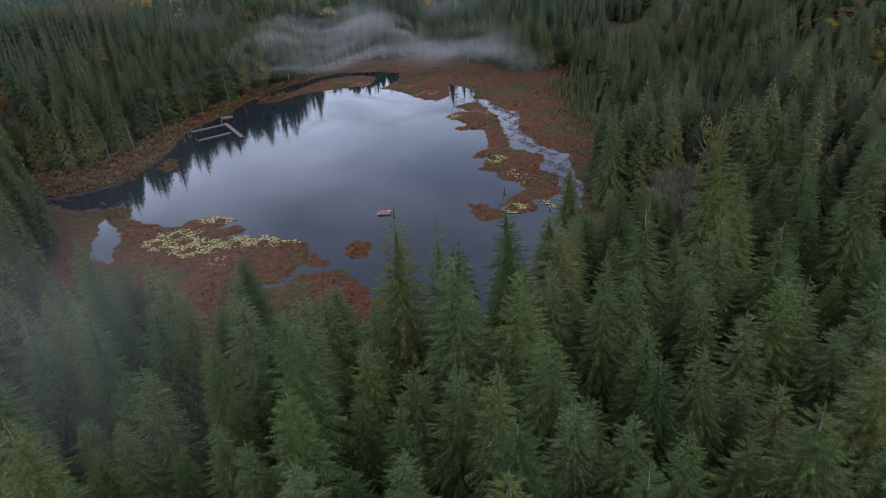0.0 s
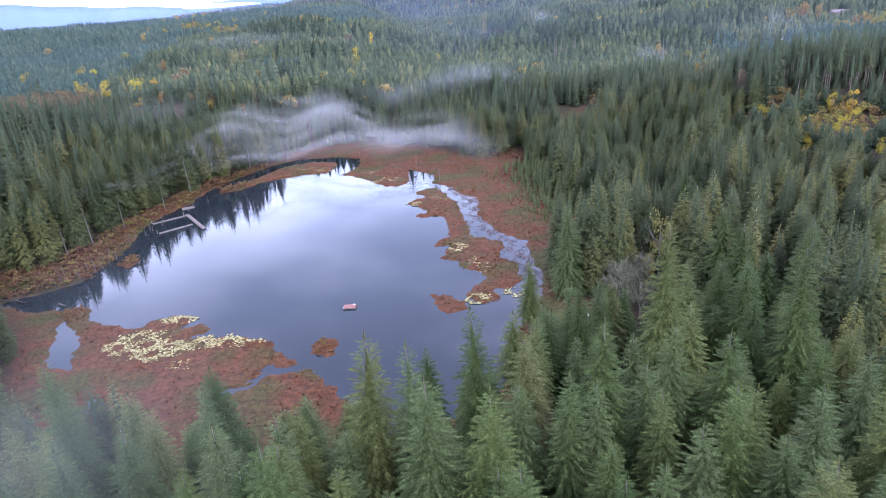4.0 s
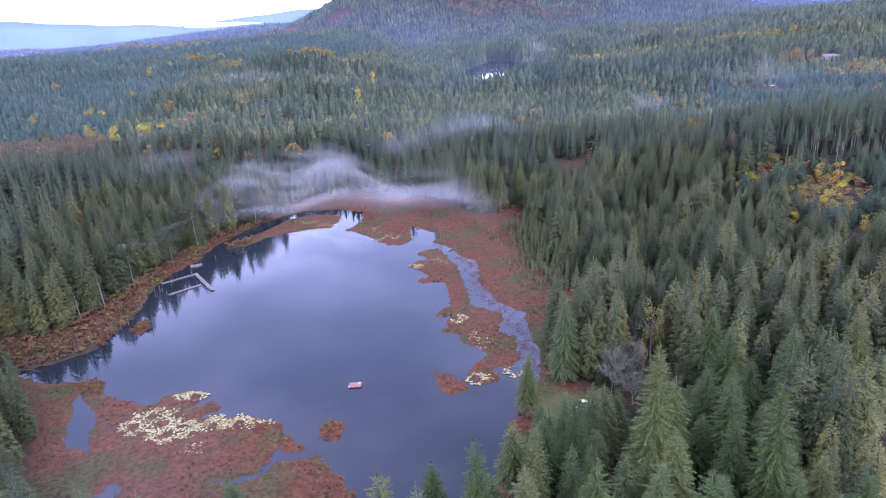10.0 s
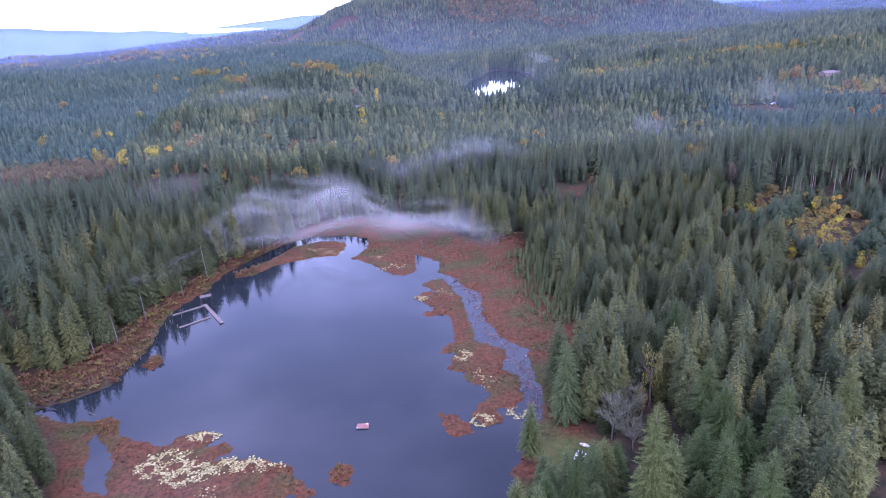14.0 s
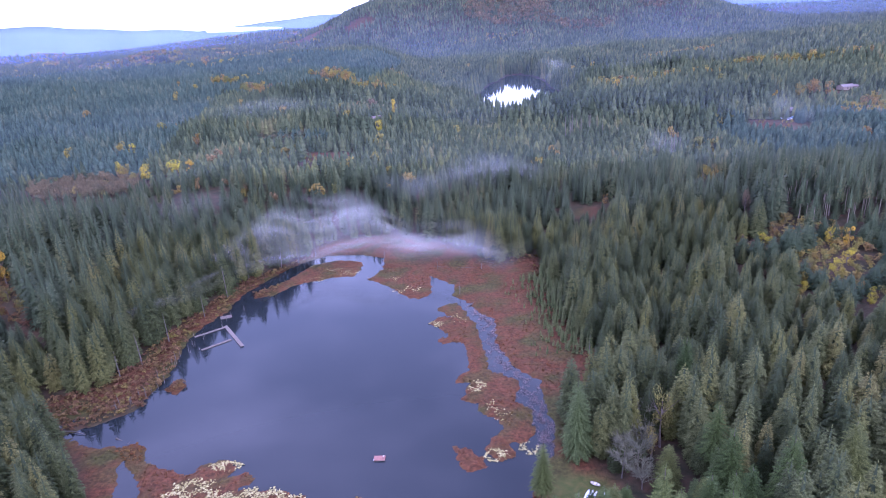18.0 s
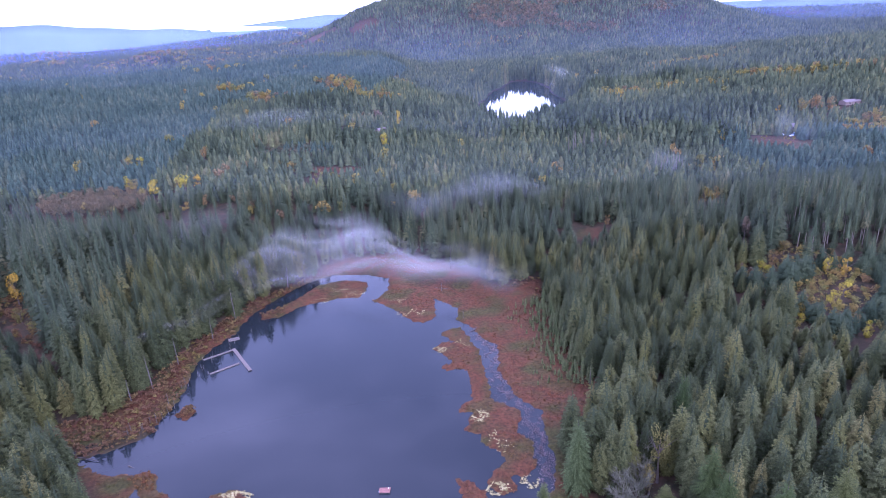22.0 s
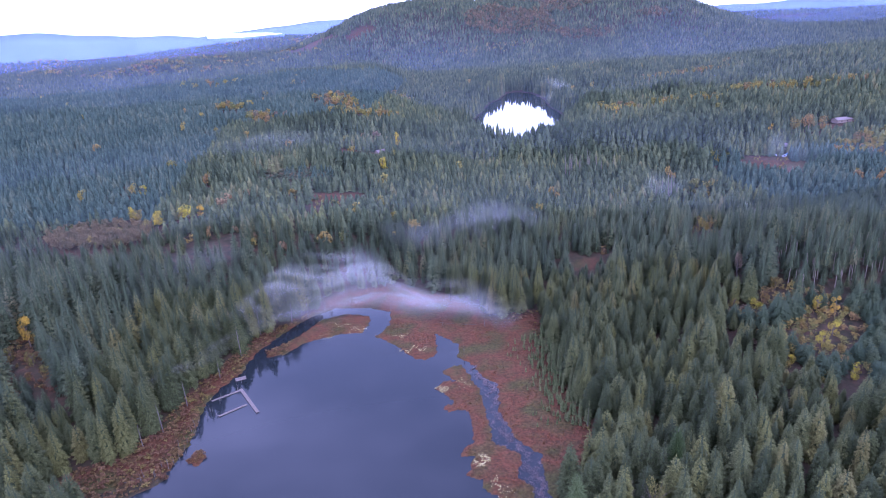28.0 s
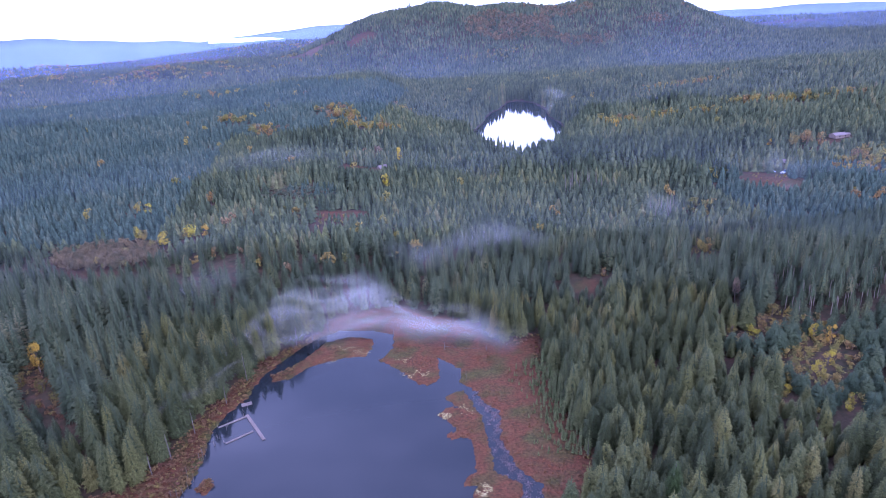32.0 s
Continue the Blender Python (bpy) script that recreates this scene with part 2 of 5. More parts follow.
m_pad, n, l = material("lily_pads")
b = surface(n, l, 0.8, 0, 0.1)
r1 = ramp(n, [(0.0, (0.12, 0.095, 0.03)), (0.5, (0.30, 0.26, 0.10)), (1.0, (0.44, 0.39, 0.19))])
l.new(n.new("ShaderNodeNewGeometry").outputs["Random Per Island"], r1.inputs["Fac"])
l.new(r1.outputs["Color"], b.inputs["Base Color"])


def plain(name, a, b_, scale=3.0, rough=0.6, metal=0.0):
    m, n, l = material(name)
    s = surface(n, l, rough, metal, 0.35)
    l.new(mix_colour(n, l, noise_at(n, l, scale, 5), a, b_), s.inputs["Base Color"])
    return m


m_plank = plain("weathered_planks", (0.10, 0.08, 0.065), (0.20, 0.165, 0.135), 1.5, 0.85)
m_beam = plain("dock_beam", (0.12, 0.10, 0.08), (0.24, 0.20, 0.17), 1.5, 0.85)
m_redwood = plain("raft_boards", (0.20, 0.088, 0.065), (0.31, 0.155, 0.12), 1.5, 0.8)
m_white = plain("white_paint", (0.62, 0.64, 0.70), (0.80, 0.82, 0.88), 2.0, 0.35)
m_cream = plain("cream_hull", (0.55, 0.50, 0.40), (0.72, 0.66, 0.55), 2.0, 0.4)
m_roof = plain("weathered_roof", (0.12, 0.095, 0.085), (0.20, 0.165, 0.15), 0.8, 0.85)
m_wall = plain("timber_wall", (0.16, 0.12, 0.09), (0.28, 0.22, 0.17), 0.8, 0.8)
m_glass = plain("dark_pane", (0.02, 0.025, 0.03), (0.04, 0.045, 0.05), 1.0, 0.08)
m_tyre = plain("tyre_rubber", (0.02, 0.02, 0.02), (0.035, 0.035, 0.035), 6.0, 0.8)
m_blue = plain("blue_paint", (0.16, 0.30, 0.45), (0.22, 0.38, 0.52), 2.0, 0.3)
# emission stands in for the bright sky mirrored in the sound
m_sound_glow, n, l = material("glowing_sound")
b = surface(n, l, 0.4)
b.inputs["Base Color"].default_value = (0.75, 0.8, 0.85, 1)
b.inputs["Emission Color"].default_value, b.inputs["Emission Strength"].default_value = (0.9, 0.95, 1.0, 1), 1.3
# far wooded slopes: the blue of distance haze painted into the base colour
m_hill_haze = plain("haze_blue_slopes", (0.10, 0.14, 0.24), (0.17, 0.22, 0.34), 0.004, 0.95)


def mist_material(name, dense, colour, scale, stretch=(1, 1, 1), soft=0.9, flowing=False):
    """Thin cloud: clear where the noise is low and towards the sheet's edges."""
    m, n, l = material(name)
    o, t, d, mx = n.new("ShaderNodeOutputMaterial"), n.new("ShaderNodeBsdfTransparent"), n.new("ShaderNodeBsdfDiffuse"), n.new("ShaderNodeMixShader")
    tr, ad = n.new("ShaderNodeBsdfTranslucent"), n.new("ShaderNodeMixShader")
    d.inputs["Color"].default_value = tr.inputs["Color"].default_value = (*colour, 1)
    ad.inputs["Fac"].default_value = 0.5
    l.new(d.outputs["BSDF"], ad.inputs[1])
    l.new(tr.outputs["BSDF"], ad.inputs[2])
    mp = n.new("ShaderNodeMapping")
    mp.inputs["Scale"].default_value = stretch
    if flowing:
        fl = n.new("ShaderNodeAttribute")
        fl.attribute_name = "flow"
        l.new(fl.outputs["Vector"], mp.inputs["Vector"])
    else:
        l.new(n.new("ShaderNodeNewGeometry").outputs["Position"], mp.inputs["Vector"])
    f = noise_at(n, l, scale, 5, mp.outputs["Vector"])
    k = n.new("ShaderNodeMapRange")
    k.interpolation_type = "SMOOTHSTEP"
    k.inputs["From Min"].default_value, k.inputs["From Max"].default_value = 0.5 - soft / 4, 0.5 + soft / 4
    l.new(f, k.inputs["Value"])
    a = n.new("ShaderNodeAttribute")
    a.attribute_name = "thick"
    x = n.new("ShaderNodeMath")
    x.operation = "MULTIPLY"
    l.new(k.outputs["Result"], x.inputs[0])
    l.new(a.outputs["Fac"], x.inputs[1])
    y = n.new("ShaderNodeMath")
    y.operation = "MULTIPLY"
    y.inputs[1].default_value = dense
    l.new(x.outputs["Value"], y.inputs[0])
    l.new(y.outputs["Value"], mx.inputs["Fac"])
    l.new(t.outputs["BSDF"], mx.inputs[1])
    l.new(ad.outputs["Shader"], mx.inputs[2])
    l.new(mx.outputs["Shader"], o.inputs["Surface"])
    return m


m_mist = mist_material("mist", 0.175, (0.72, 0.75, 0.71), 0.030, (0.5, 0.5, 1.9), 0.8)
m_wisp = mist_material("thin_mist", 0.17, (0.72, 0.75, 0.75), 0.035, (0.6, 0.6, 1.6), 0.85)
m_stream = mist_material("drifting_mist", 0.24, (0.74, 0.74, 0.70), 0.055, (0.40, 1.7, 1.0), 0.62, True)
# blue tints for sheets that stand in for haze growing with distance
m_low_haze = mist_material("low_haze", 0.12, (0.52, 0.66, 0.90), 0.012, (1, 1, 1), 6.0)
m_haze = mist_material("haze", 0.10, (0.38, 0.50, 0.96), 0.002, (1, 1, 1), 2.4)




# ---- mesh helpers ----
def mesh_from(name, verts, tris, mats, tints=None, attribute="tint", smooth=False, slots=None):
    """A mesh from arrays of corners and triangles."""
    me = bpy.data.meshes.new(name)
    verts, tris = np.asarray(verts, np.float32), np.asarray(tris, np.int32)
    me.vertices.add(len(verts))
    me.vertices.foreach_set("co", verts.ravel())
    me.loops.add(tris.size)
    me.loops.foreach_set("vertex_index", tris.ravel())
    me.polygons.add(len(tris))
    me.polygons.foreach_set("loop_start", np.arange(0, tris.size, tris.shape[1], dtype=np.int32))
    if smooth:
        me.polygons.foreach_set("use_smooth", np.ones(len(tris), bool))
    if tints is not None:
        me.attributes.new(attribute, "FLOAT", "POINT").data.foreach_set("value", np.asarray(tints, np.float32))
    if slots is not None:
        me.polygons.foreach_set("material_index", np.asarray(slots, np.int32))
    me.update(calc_edges=True)
    for m in mats:
        me.materials.append(m)
    return me


def part(name, bm, mat, parent=None, label="", at=None):
    me = bpy.data.meshes.new(name)
    bm.to_mesh(me)
    bm.free()
    me.materials.append(mat)
    ob = new(name, me)
    if at is not None:
        ob.matrix_basis = at
    if parent:
        ob.parent = parent
    if label:
        tagged(ob, label)
    return ob


def box(sx, sy, sz, x=0.0, y=0.0, z=0.0, bevel=0.0, turn=0.0):
    """A box on z with its base there, edges rounded by bevel."""
    bm = bmesh.new()
    bmesh.ops.create_cube(bm, size=1)
    bmesh.ops.scale(bm, vec=(sx, sy, sz), verts=bm.verts)
    if bevel:
        bmesh.ops.bevel(bm, geom=bm.edges[:], offset=bevel, segments=1, affect="EDGES")
    bmesh.ops.transform(bm, matrix=pose(x, y, z + sz / 2, 0, 0, turn), verts=bm.verts)
    return bm


def rod(p, q, r0, r1, sides=8):
    """A tapered round bar from p to q."""
    p, q = Vector(p), Vector(q)
    bm = bmesh.new()
    bmesh.ops.create_cone(bm, cap_ends=True, segments=sides, radius1=r0, radius2=r1, depth=(q - p).length)
    m = Matrix.Translation((p + q) / 2) @ (q - p).to_track_quat("Z", "Y").to_matrix().to_4x4()
    bmesh.ops.transform(bm, matrix=m, verts=bm.verts)
    return bm


# ---- the plan: shores in metres ----
LAKE = [(-132, 186), (-119, 189), (-111, 191), (-105, 198), (-103, 209), (-102, 218), (-104, 231), (-104, 244), (-101, 256), (-95, 266), (-93, 282), (-87, 296),
        (-78, 311), (-71, 322), (-58, 331), (-40, 329), (-26, 322), (-26, 306), (-31, 296), (-34, 295), (-22, 282), (-12, 268), (-7, 266), (-2, 272), (-2, 292), (6, 284), (9, 279), (8, 267),
        (15, 258), (18, 248), (24, 241), (22, 221), (26, 204), (31, 195), (34, 191), (33, 178), (34, 165), (31, 152), (25, 140), (19, 132), (18, 116), (6, 104),
        (-8, 100), (-16, 106), (-21, 118), (-27, 127), (-38, 124), (-52, 121), (-47, 119), (-30, 124), (-44, 121), (-89, 160), (-101, 170), (-112, 171), (-123, 177)]
ISLAND = [(-1, 256), (9, 260), (13, 247), (16, 235), (17, 214), (18, 200), (27, 192), (24, 180), (28, 175), (28, 162), (23, 157), (18, 159), (20, 152),
          (15, 150), (11, 156), (14, 161), (19, 167), (16, 171), (11, 175), (11, 180), (5, 183), (8, 188), (9, 193), (5, 194), (6, 198), (10, 202),
          (11, 213), (9, 223), (1, 223), (-1, 227), (4, 229), (-3, 241), (0, 246), (5, 246)]
HEAD_MAT = [(-86, 279), (-79, 281), (-68, 293), (-52, 299), (-41, 299), (-37, 307), (-38, 319), (-52, 323), (-64, 318), (-71, 304), (-80, 292), (-88, 286)]
ISLET = [(1, 159), (6, 158), (11, 152), (11, 148), (5, 147), (3, 150)]
MAT = [(-88, 146), (-91, 159), (-84, 158), (-77, 154), (-73, 159), (-65, 160), (-63, 156), (-65, 152), (-58, 154), (-56, 150), (-59, 147), (-47, 144),
       (-39, 141), (-36, 135), (-32, 131), (-31, 129), (-33, 128), (-37, 130), (-39, 125), (-44, 121), (-61, 122), (-84, 132)]
SMALL_POOL = [(-77, 119), (-74, 123), (-70, 122), (-71, 118), (-75, 117)]
POOL = [(-101, 166), (-89, 151), (-85, 136), (-92, 139), (-97, 154)]
ORANGE = [(-104, 167), (-99, 172), (-94, 170), (-92, 163), (-95, 160)]
TUFT_ISLE = [(-28.5, 137), (-26, 140), (-21.5, 138), (-21.5, 132), (-25, 131), (-27.5, 133.5)]
BANK_ISLE = [(-101, 203), (-97, 208), (-93, 205), (-95, 199)]
SHALLOWS = [(-126, 179), (-117, 183), (-106, 190), (-103, 195), (-107, 196), (-113, 193), (-122, 188), (-130, 186)]
OPEN_BOG = [(-152, 184), (-140, 199), (-125, 204), (-117, 224), (-112, 246), (-104, 271), (-94, 300), (-75, 317), (-58, 350), (-30, 358), (2, 338), (29, 304),
            (52, 306), (52, 262), (54, 222), (57, 197), (46, 178), (37, 168), (35, 152), (40, 145), (43, 135), (36, 129), (24, 126), (21, 112), (8, 98),
            (-8, 93), (-30, 92), (-60, 95), (-84, 108), (-95, 130), (-103, 150), (-112, 166), (-128, 178)]


def signed(x, y, poly):
    """Distance to an outline, minus inside."""
    p = np.array(poly, float)
    q = np.roll(p, -1, 0)
    best, inside = np.full(x.shape, 1e9), np.zeros(x.shape, bool)
    for (ax, ay), (bx, by) in zip(p, q):
        ex, ey = bx - ax, by - ay
        t = np.clip(((x - ax) * ex + (y - ay) * ey) / (ex * ex + ey * ey), 0, 1)
        best = np.minimum(best, (x - ax - t * ex) ** 2 + (y - ay - t * ey) ** 2)
        if ey:
            inside ^= ((ay > y) != (by > y)) & (x < ex * (y - ay) / ey + ax)
    return np.where(inside, -1, 1) * np.sqrt(best)


def ragged(x, y):
    return (np.sin(x * 0.9 + 1.3 * np.sin(y * 0.55)) * np.sin(y * 0.8 + 1.1 * np.sin(x * 0.62 + 2)) + 0.6 * np.sin(x * 2.1 + y * 0.7) * np.sin(y * 1.9 - x * 0.5)
            + 0.5 * np.sin(x * 0.31 + y * 0.2) * np.sin(y * 0.27))


def step(a, b, v):
    t = np.clip((v - a) / (b - a), 0, 1)
    return t * t * (3 - 2 * t)


def water(x, y):
    """Minus where the near lake stands open."""
    w = signed(x, y, LAKE)
    for isle in (ISLAND, HEAD_MAT, ISLET, MAT, ORANGE, TUFT_ISLE, BANK_ISLE, SHALLOWS):
        w = np.maximum(w, -signed(x, y, isle))
    return np.minimum(w, np.minimum(signed(x, y, POOL), signed(x, y, SMALL_POOL))) + 0.8 * ragged(x, y)


FAR_LAKE = (160, 1085, 74, 285, -13.0)


def far_lake(x, y):
    cx, cy, rx, ry, _ = FAR_LAKE
    return np.hypot((x - cx - 0.14 * (y - cy)) / (rx * (1 - 0.32 * step(980, 1340, y))), (y - cy) / ry) + 0.10 * np.sin(x * 0.045 + 1) * np.sin(y * 0.021) + 0.05 * np.sin(x * 0.11) * np.sin(y * 0.06)


def land(x, y):
    """Height of the forest floor, away from the bog."""
    r = np.hypot(x, y)
    z = 11 * step(1150, 600, y) - 10 * step(700, 1200, y) - 28 * step(1500, 2300, y)
    z = z + 1.5 * np.sin(x * 0.021 + 1) * np.sin(y * 0.017) + 3 * np.sin(x * 0.006) * np.sin(y * 0.0071 + 2) * step(300, 700, y)
    crest = np.clip(1350 + 0.5 * (x + 40), 880, 1350)
    z = z + 58 * step(70, -110, x) * np.exp(-(((y - crest) / np.where(y < crest, 690, 330)) ** 2))
    z = z + 55 * step(120, 760, x) * np.exp(-(((y - 1050) / 460) ** 2)) + 26 * np.exp(-(((x - 360) / 150) ** 2) - ((y - 1330) / 210) ** 2)
    z = z + 8 * step(80, 260, x) * np.exp(-(((y - 250) / 200) ** 2))
    z = z + 218 * (step(-800, -40, x) - step(1000, 1850, x)) * np.exp(-(((y - 3250) / 520) ** 2)) * (1 + 0.06 * np.sin(x * 0.006 + 1) + 0.04 * np.sin(x * 0.017))
    z = z + (34 + 44 * step(-1700, -900, x)) * step(2700, 4800, r) * step(100, -500, x) + 70 * step(3000, 4700, r) * step(900, 1900, x)
    z = z + 46 * np.exp(-(((x + 1073) / 150) ** 2) - ((y - 2790) / 130) ** 2)
    z = z + 7 * step(110, 190, x) * np.exp(-(((y - 300) / 60) ** 2))
    f = far_lake(x, y)
    return np.where(f < 1.5, FAR_LAKE[4] + (z - FAR_LAKE[4]) * step(1.05, 1.5, f) + 2.5 * (f - 1) * (f < 1.1), z)


def height(x, y):
    x, y = np.asarray(x, float), np.asarray(y, float)
    near = (x > -260) & (x < 200) & (y > -20) & (y < 480)
    z = land(x, y)
    if near.any():
        xn, yn = x[near], y[near]
        w, o = water(xn, yn), signed(xn, yn, OPEN_BOG)
        bog = np.clip(w * 0.3, -1.6, 0.4) + 0.12 * ragged(xn * 1.7, yn * 1.7) * (w > 0.6)
        up = np.maximum(o, 0)
        z[near] = bog + (np.maximum(z[near], 3) - 0.4) * step(0, 95, up) + 0.02 * np.minimum(up, 20)
    return z


def axis(lo, hi, a, b, fine, grow):
    """Grid lines, fine from a to b and wider outwards."""
    mid = list(np.arange(a, b, fine))
    s, v = fine, mid[-1]
    while v < hi:
        s *= grow
        v += s
        mid.append(v)
    s, v = fine, mid[0]
    while v > lo:
        s *= grow
        v -= s
        mid.insert(0, v)
    return np.array(mid)


gx, gy = axis(-3600, 3600, -152, 60, 1.3, 1.06), axis(-500, 4850, 90, 352, 1.3, 1.045)
X, Y = np.meshgrid(gx, gy)
fx, fy = X.ravel(), Y.ravel()
Z = height(fx, fy)
nx, ny = len(gx), len(gy)
i = (np.arange(ny - 1)[:, None] * nx + np.arange(nx - 1)).ravel()
quads = np.stack([i, i + 1, i + nx + 1, i + nx], 1)
near = (fx > -260) & (fx < 200) & (fy > -20) & (fy < 480)
bogness, grass = np.zeros(len(fx)), np.zeros(len(fx))
bogness[near] = step(6, -2, signed(fx[near], fy[near], OPEN_BOG))
bogness[near] *= step(-1.0, 2.0, signed(fx[near], fy[near], SHALLOWS))
# felled slopes on the far hill and bare fields on the lowland
CUTS = [(-470, 3020, 120, 130), (-235, 2905, 60, 60), (-590, 3180, 70, 60), (-1440, 3680, 260, 60), (-1230, 3540, 130, 50), (-1950, 3520, 240, 50), (-860, 3300, 120, 40), (-700, 3560, 140, 60)]
for cx, cy, rx, ry in CUTS:
    bogness = np.maximum(bogness, 0.9 * step(1.2, 0.8, np.hypot((fx - cx) / rx, (fy - cy) / ry)))
# far openings in the woods with rusty undergrowth, and the mown shore
GLADES = [(-72, 490, 26, 12, 0.8), (-66, 622, 26, 14, 0.9), (300, 535, 24, 32, 0.55), (165, 1372, 70, 24, 1.0), (92, 352, 9, 8, 0.6), (-112, 540, 40, 24, 0.25), (-222, 408, 36, 24, 0.5), (420, 640, 26, 16, 0.4)]
for cx, cy, rx, ry, much in GLADES:
    bogness = np.maximum(bogness, much * step(1.3, 0.7, np.hypot((fx - cx) / rx, (fy - cy) / ry)))
grass = step(1.4, 0.6, np.hypot((fx - 35) / 9, (fy - 135) / 7))
ground_me = mesh_from("ground", np.stack([fx, fy, Z], 1), quads, [m_ground], bogness, "bog", True)
ground_me.attributes.new("grass", "FLOAT", "POINT").data.foreach_set("value", grass.astype(np.float32))
tagged(new("ground", ground_me), "rust-red bog and dark forest floor rising to hills", "ground", kind="structure")


def sheet_of(name, pts, z, mat, label):
    bm = bmesh.new()
    bm.faces.new([bm.verts.new((x, y, z)) for x, y in pts])
    return tagged(part(name, bm, mat), label, "lake", kind="structure")


sheet_of("water_near", [(-160, 88), (62, 88), (62, 340), (-160, 340)], 0.0, m_water, "still dark lake water mirroring a pale sky")
sheet_of("water_far", [(FAR_LAKE[0] + 95 * math.cos(a) + 38 * math.sin(a), FAR_LAKE[1] + 280 * math.sin(a)) for a in np.linspace(0, 2 * math.pi, 40)[:-1]], FAR_LAKE[4] - 0.05, m_water,
         "bright far lake among dark conifers")


# ---- conifers ----
def fir_crown(rng, H, R, base, boughs, droop, n_twig=5, tuft=1.0):
    """Drooping boughs all up the stem, each a rib with a fringe of tapering twigs on both sides, and shorter ones within."""
    V, T = [], []
    up = np.array([0, 0, 1.0])
    for k in range(boughs):
        f = (k + rng.random()) / boughs * 0.995
        u = 0.5 * (1 - math.sqrt(1 - f)) + 0.5 * f
        z = H * (base + (0.985 - base) * u)
        full = R * (1 - u) ** 0.64 * (0.62 + 0.38 * min(1, u * 6 + 0.3)) * (1 + 0.14 * math.sin(k * 0.11 + H)) + 0.25
        L = full * (rng.uniform(0.78, 1.15) if k % 4 else rng.uniform(0.45, 0.7))
        az = k * 2.39996 + rng.uniform(-0.5, 0.5)
        d = np.array([math.cos(az), math.sin(az), 0])
        s = np.array([-d[1], d[0], 0])
        rise = 0.62 * u - 0.18 + rng.uniform(-0.12, 0.12)
        sag = droop * (1.15 - 0.8 * u) * rng.uniform(0.8, 1.25)

        def rib(q):
            return up * z + d * (L * q) + up * (L * (rise * q - sag * q * q))

        gap = 0.66 / n_twig
        for w in range(n_twig):
            q = 0.30 + gap * w
            p0, p1 = rib(q), rib(min(1, q + 0.72 * gap))
            reach = (L * 0.14 * (1.1 - q) ** 0.5 + 0.12) * tuft * rng.uniform(0.7, 1.3)
            for side in (-1, 1):
                tip = rib(min(1.06, q + 0.17)) + s * (side * reach) - up * (rng.uniform(0.0, 0.5) * reach)
                i0 = len(V)
                V += [p0, p1, tip]
                T.append((i0, i0 + 1, i0 + 2))
        i0 = len(V)
        e = rib(0.8)
        V += [e - s * 0.035 * L, e + s * 0.035 * L, rib(1.08)]
        T.append((i0, i0 + 1, i0 + 2))
    i0 = len(V)
    V.append((0, 0, H * 0.93))
    V += [(0.5 * R * math.cos(a), 0.5 * R * math.sin(a), H * (base + 0.02)) for a in np.linspace(0, 2 * math.pi, 8)[:-1]]
    T += [(i0, i0 + 1 + a, i0 + 1 + (a + 1) % 7) for a in range(7)]
    i0 = len(V)
    for a in range(3):
        c, s_ = math.cos(a * 2.1), math.sin(a * 2.1)
        V += [(0.16 * c, 0.16 * s_, H * 0.955), (-0.16 * c, -0.16 * s_, H * 0.955), (0, 0, H)]
        T.append((i0 + 3 * a, i0 + 3 * a + 1, i0 + 3 * a + 2))
    return np.array(V), np.array(T)


def trunk_mesh(rng, H, r, sides=7, rings=6, bend=0.25, tip=0.015, sink=0.0):
    """A tapered trunk, slightly crooked, flaring at the foot."""
    V, T = [], []
    ox, oy = rng.uniform(-bend, bend), rng.uniform(-bend, bend)
    for k in range(rings):
        u = k / (rings - 1)
        rr = r * ((1 - u) ** 0.8 + (0.35 if k == 0 else 0)) + tip
        for a in range(sides):
            t = 2 * math.pi * a / sides
            V.append((ox * math.sin(u * 3.1) + rr * math.cos(t), oy * math.sin(u * 3.1) + rr * math.sin(t), u * H * 0.99 - (sink if k == 0 else 0)))
    for k in range(rings - 1):
        for a in range(sides):
            p, q = k * sides + a, k * sides + (a + 1) % sides
            T += [(p, q, q + sides), (p, q + sides, p + sides)]
    return np.array(V), np.array(T)


def tree_kind(name, seed, H, R, base, boughs, droop, mat, label, category, r=0.3, bark_m=None, tuft=1.0):
    rng = np.random.default_rng(seed)
    tree = new(name)
    tree.empty_display_size = 0.5
    tagged(tree, label, category, "trees on the near slope")
    cv, ct = fir_crown(rng, H, R, base, int(boughs * 2.9), droop * 0.62, 6, 0.85 * tuft)
    tv, tt = trunk_mesh(rng, H, r, sink=0.8)
    for nm, v, t, m in (("trunk", tv, tt, bark_m or m_bark), ("crown", cv, ct, mat)):
        ob = new(nm, mesh_from(nm, v, t, [m]))
        ob.parent = tree
    tree["tall"] = H
    return tree


